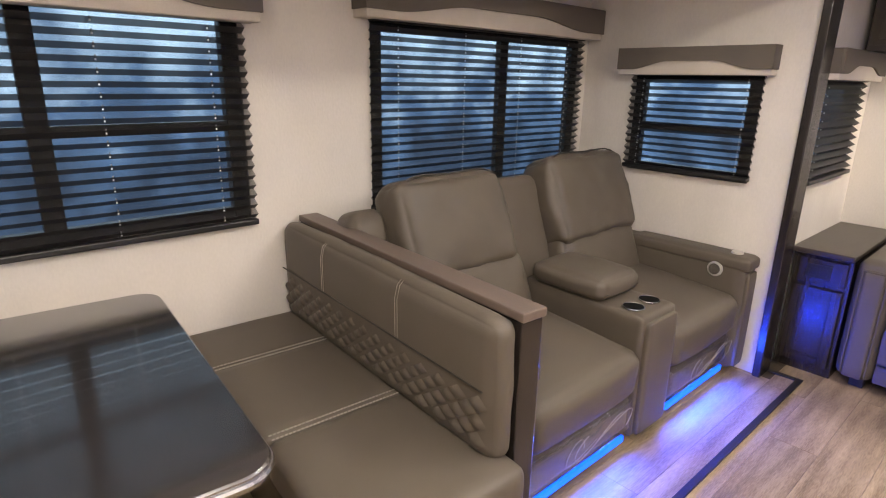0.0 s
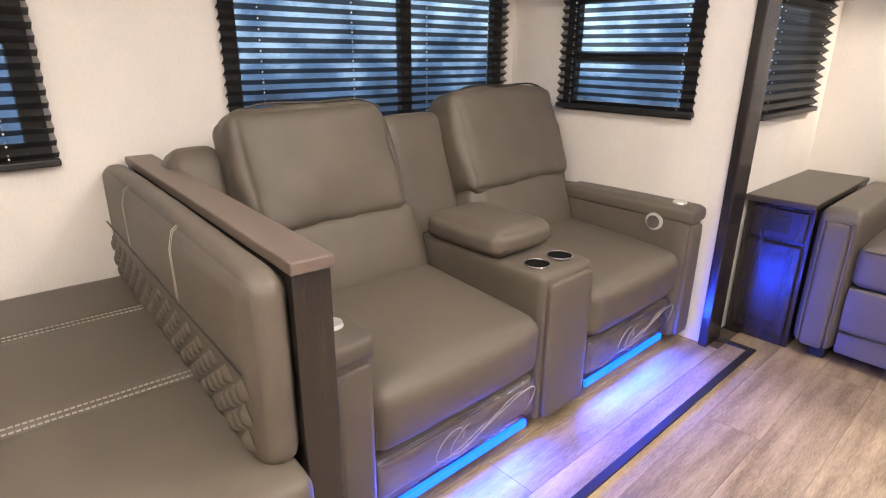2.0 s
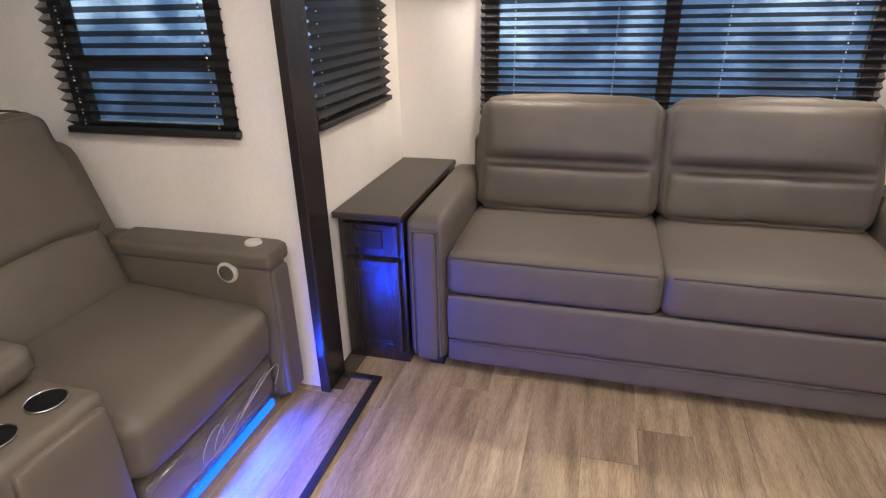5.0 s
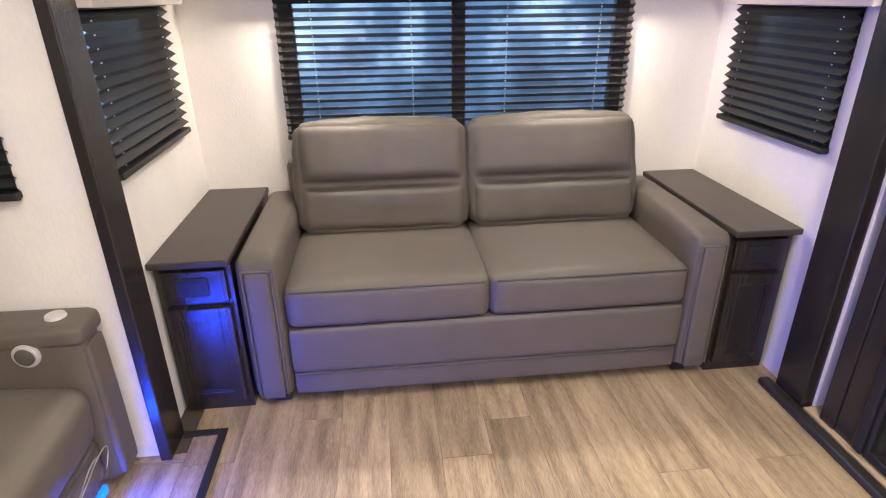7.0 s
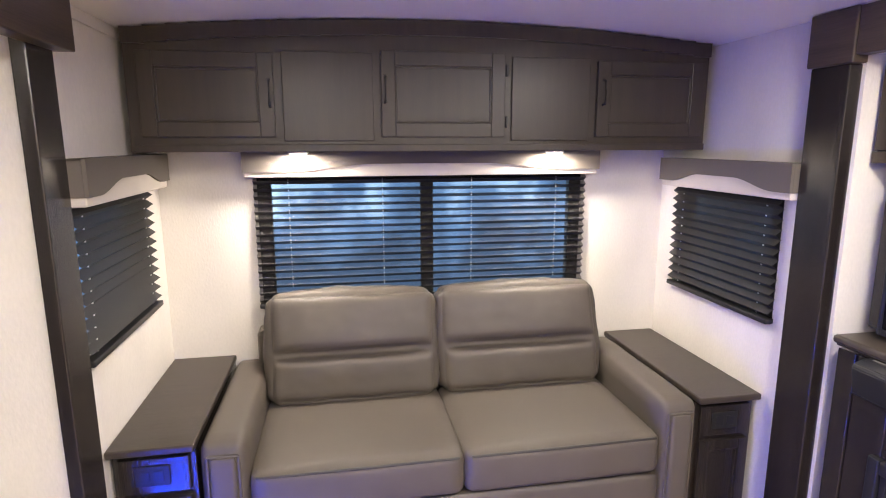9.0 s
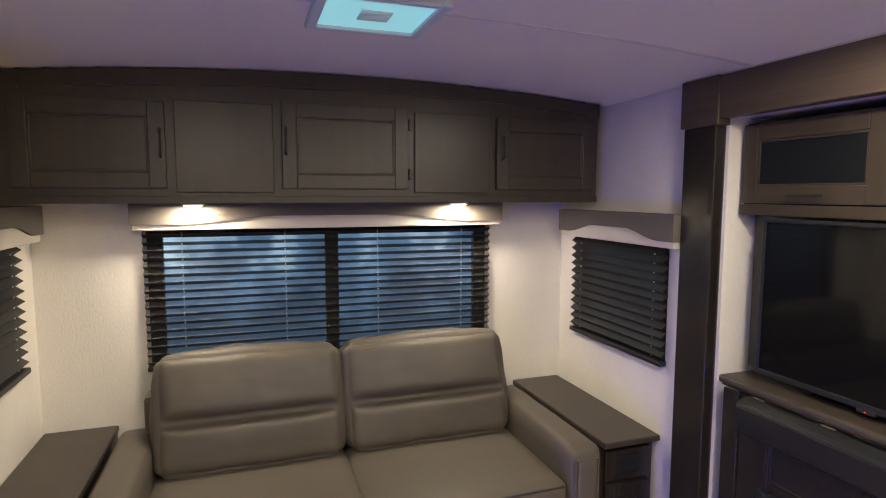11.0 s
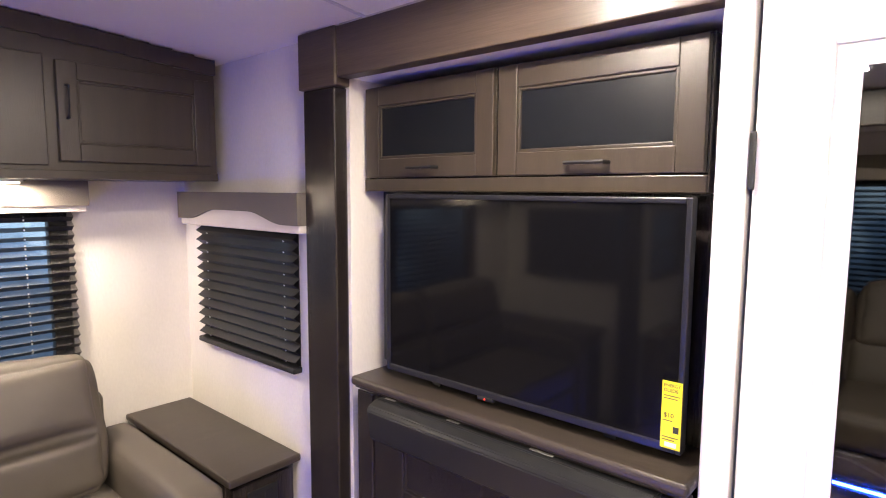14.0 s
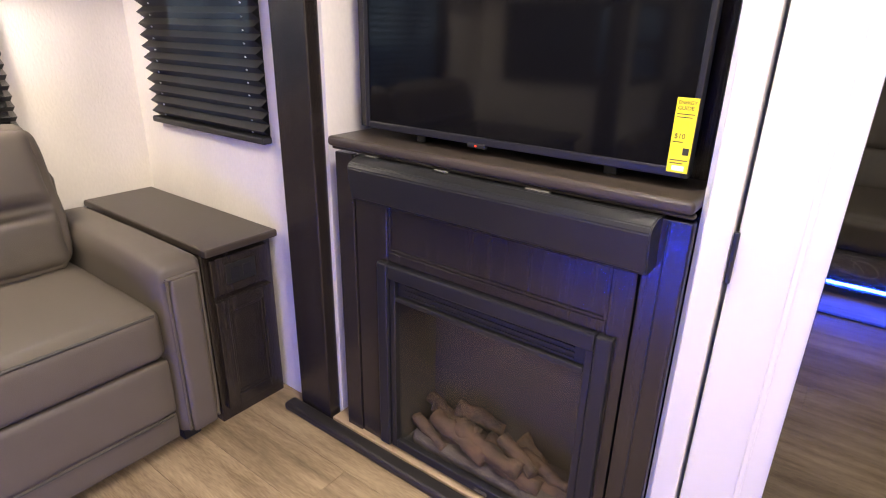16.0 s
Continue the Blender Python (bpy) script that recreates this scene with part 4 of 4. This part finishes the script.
def soundbar():
    e = thing("soundbar", at(FACE_SIDE, 2.586, -1.4535, 0.017), "long dark grey soundbar fixed to the cabinet under the mantel", "soundbar")
    w = 0.795
    b = bmesh.new()
    prof = [(0.0, 0.835), (0.0, 0.948), (-0.055, 0.950), (-0.085, 0.938), (-0.092, 0.925), (-0.080, 0.842), (-0.074, 0.836)]
    A = [b.verts.new((0, y, z)) for y, z in prof]
    B = [b.verts.new((w, y, z)) for y, z in prof]
    for k in range(len(prof)):
        b.faces.new((A[k], A[(k + 1) % len(prof)], B[(k + 1) % len(prof)], B[k]))
    b.faces.new(A[::-1])
    b.faces.new(B)
    bmesh.ops.bevel(b, geom=b.edges[:], offset=0.003, segments=2, affect="EDGES")
    body = part("body", b, SOUNDBAR, e)
    for x0, x1, mt in ((0.02, 0.06, SILVER), (0.25, 0.29, SILVER), (0.50, 0.56, SILVER)):
        part("button_strip", box(x0, x1, -0.040, -0.030, 0.9495, 0.9512, 0), mt, e)


soundbar()


def fireplace():
    e = thing("electric_fireplace", at(FACE_SIDE, 2.542, -1.434), "black electric fireplace with ceramic logs behind glass", "fireplace")
    w, z0, z1 = 0.694, 0.042, 0.671
    b = bmesh.new()
    for q in ((0, 0.040, z0, z1), (w - 0.040, w, z0, z1), (0.040, w - 0.040, z1 - 0.045, z1)):
        box(q[0], q[1], -0.018, 0.015, q[2], q[3], 0.006, b)
    part("outer_frame", b, BEZEL, e, "black metal surround")
    b = bmesh.new()
    for q in ((0.042, 0.062, z0, z1 - 0.046), (w - 0.062, w - 0.042, z0, z1 - 0.046), (0.062, w - 0.062, z1 - 0.112, z1 - 0.098), (0.062, w - 0.062, z0, z0 + 0.03)):
        box(q[0], q[1], -0.008, 0.015, q[2], q[3], 0.003, b)
    part("inner_frame", b, BLACK, e)
    g = part("grille", box(0.062, w - 0.062, 0.006, 0.014, z1 - 0.0975, z1 - 0.047, 0.001), BLACK, e, "black heater grille")
    for i in range(3):
        part("slat", box(0.09, w - 0.09, 0.001, 0.0055, z1 - 0.092 + 0.015 * i, z1 - 0.086 + 0.015 * i, 0.001), BLACK, g)
    pane = part("pane", box(0.063, w - 0.063, 0.002, 0.005, z0 + 0.03, z1 - 0.113, 0), GLASS, e, "clear glass front")
    pane.visible_shadow = False
    fire = bmesh.new()
    box(0.045, w - 0.045, 0.20, 0.21, z0, z1 - 0.11, 0, fire)
    box(0.045, 0.053, 0.016, 0.20, z0, z1 - 0.11, 0, fire)
    box(w - 0.053, w - 0.045, 0.016, 0.20, z0, z1 - 0.11, 0, fire)
    box(0.045, w - 0.045, 0.016, 0.20, z0 - 0.008, z0, 0, fire)
    box(0.045, w - 0.045, 0.016, 0.20, z1 - 0.11, z1 - 0.102, 0, fire)
    part("firebox", fire, mat("firebox", (0.022, 0.021, 0.023), 0.5, var=0.2), e, "dark grey firebox")
    rnd = random.Random(4)
    for i in range(16):
        L, R = rnd.uniform(0.12, 0.24), rnd.uniform(0.018, 0.030)
        b = bmesh.new()
        bmesh.ops.create_cone(b, cap_ends=True, segments=14, radius1=R, radius2=R * 0.8, depth=L)
        bmesh.ops.subdivide_edges(b, edges=[q for q in b.edges if abs(q.verts[0].co.z - q.verts[1].co.z) > 0.1], cuts=9)
        for v in b.verts:
            s = 1 + 0.55 * noise.noise(v.co * 30 + Vector((i, i, i))) + 0.2 * noise.noise(v.co * 80)
            v.co.x *= s
            v.co.y *= s
            v.co.x += 0.015 * math.sin(v.co.z * 12 + i)
        m = pose(0.13 + 0.43 * (i + 0.5) / 16, 0.06 + 0.10 * ((i * 3) % 4) / 4, z0 + 0.058 + 0.030 * (i % 3) * (1.25 - i / 20), 0, 90 + rnd.uniform(-6, 16), rnd.uniform(-22, 22))
        part("log", moved(b, m), LOG, e, "charred ceramic log", True)
    b = cushion(0.09, w - 0.09, 0.03, 0.19, z0 - 0.0, z0 + 0.05, 0.02, 0.004, 14, 0.010, 5)
    part("ember_bed", b, ASH, e, "", True)
    part("badge", box(w * 0.52, w * 0.58, -0.0105, -0.0085, z0 + 0.008, z0 + 0.02, 0.001), CHROME, e)


fireplace()

# ---- mirrored white door beside the alcove ----
structure("trim_door_jamb", box(1.660, 1.708, -1.462, -1.376, 0, 1.878, 0.003), WHITE, "white door jamb beside the television")
e = thing("door_1", at(FACE_SIDE, 1.652, -1.400), "white door with a full-length mirror", "door", kind="structure")
part("slab", box(0, 0.72, -0.020, 0.015, 0.02, 1.882, 0.004), WHITE, e)
b = bmesh.new()
for q in ((0.092, 0.102, 0.205, 1.783), (0.635, 0.645, 0.205, 1.783), (0.102, 0.635, 0.205, 0.215), (0.102, 0.635, 1.773, 1.783)):
    box(q[0], q[1], -0.0245, -0.0195, q[2], q[3], 0.002, b)
part("moulding", b, WHITE, e)
part("mirror", box(0.137, 0.60, -0.0245, -0.0205, 0.25, 1.738, 0.001), MIRROR, e, "tall frameless mirror")
for zz in (1.605, 0.93, 0.30):
    part("hinge", box(-0.006, 0.004, -0.030, -0.021, zz - 0.048, zz + 0.048, 0.003), BLACK, e, "dark metal hinge")

# ---- floor planks, last ----
def planks():
    rnd = random.Random(11)
    fl = thing("floor", pose(0, 0, 0), "greyish oak plank floor with visible joints", "floor", kind="structure")
    wdt = 0.178
    shared = {}
    lengths = (1.22, 0.61)
    for L in lengths:
        b = box(0.0004, L - 0.0004, 0.0004, wdt - 0.0004, -0.0115, 0.0, 0.0007, None, 1)
        me = bpy.data.meshes.new("plank")
        bmesh.ops.recalc_face_normals(b, faces=b.faces)
        b.to_mesh(me)
        b.free()
        me.materials.append(PLANK)
        shared[L] = me
    y = -1.46
    while y < SL_BACK:
        end = REAR if y + wdt < 0.96 else SL_X
        x = FRONT - rnd.uniform(0, 1.2)
        while x < end:
            L = lengths[0] if rnd.random() < 0.8 else lengths[1]
            xa, xb = max(x, FRONT), min(x + L, end)
            if xb - xa > 0.01:
                o = new("plank", shared[L])
                o.location = (xa, y, 0)
                o.scale = ((xb - xa) / L, min(wdt, SL_BACK - y) / wdt, 1)
                o.parent = fl
            x += L
        y += wdt



planks()
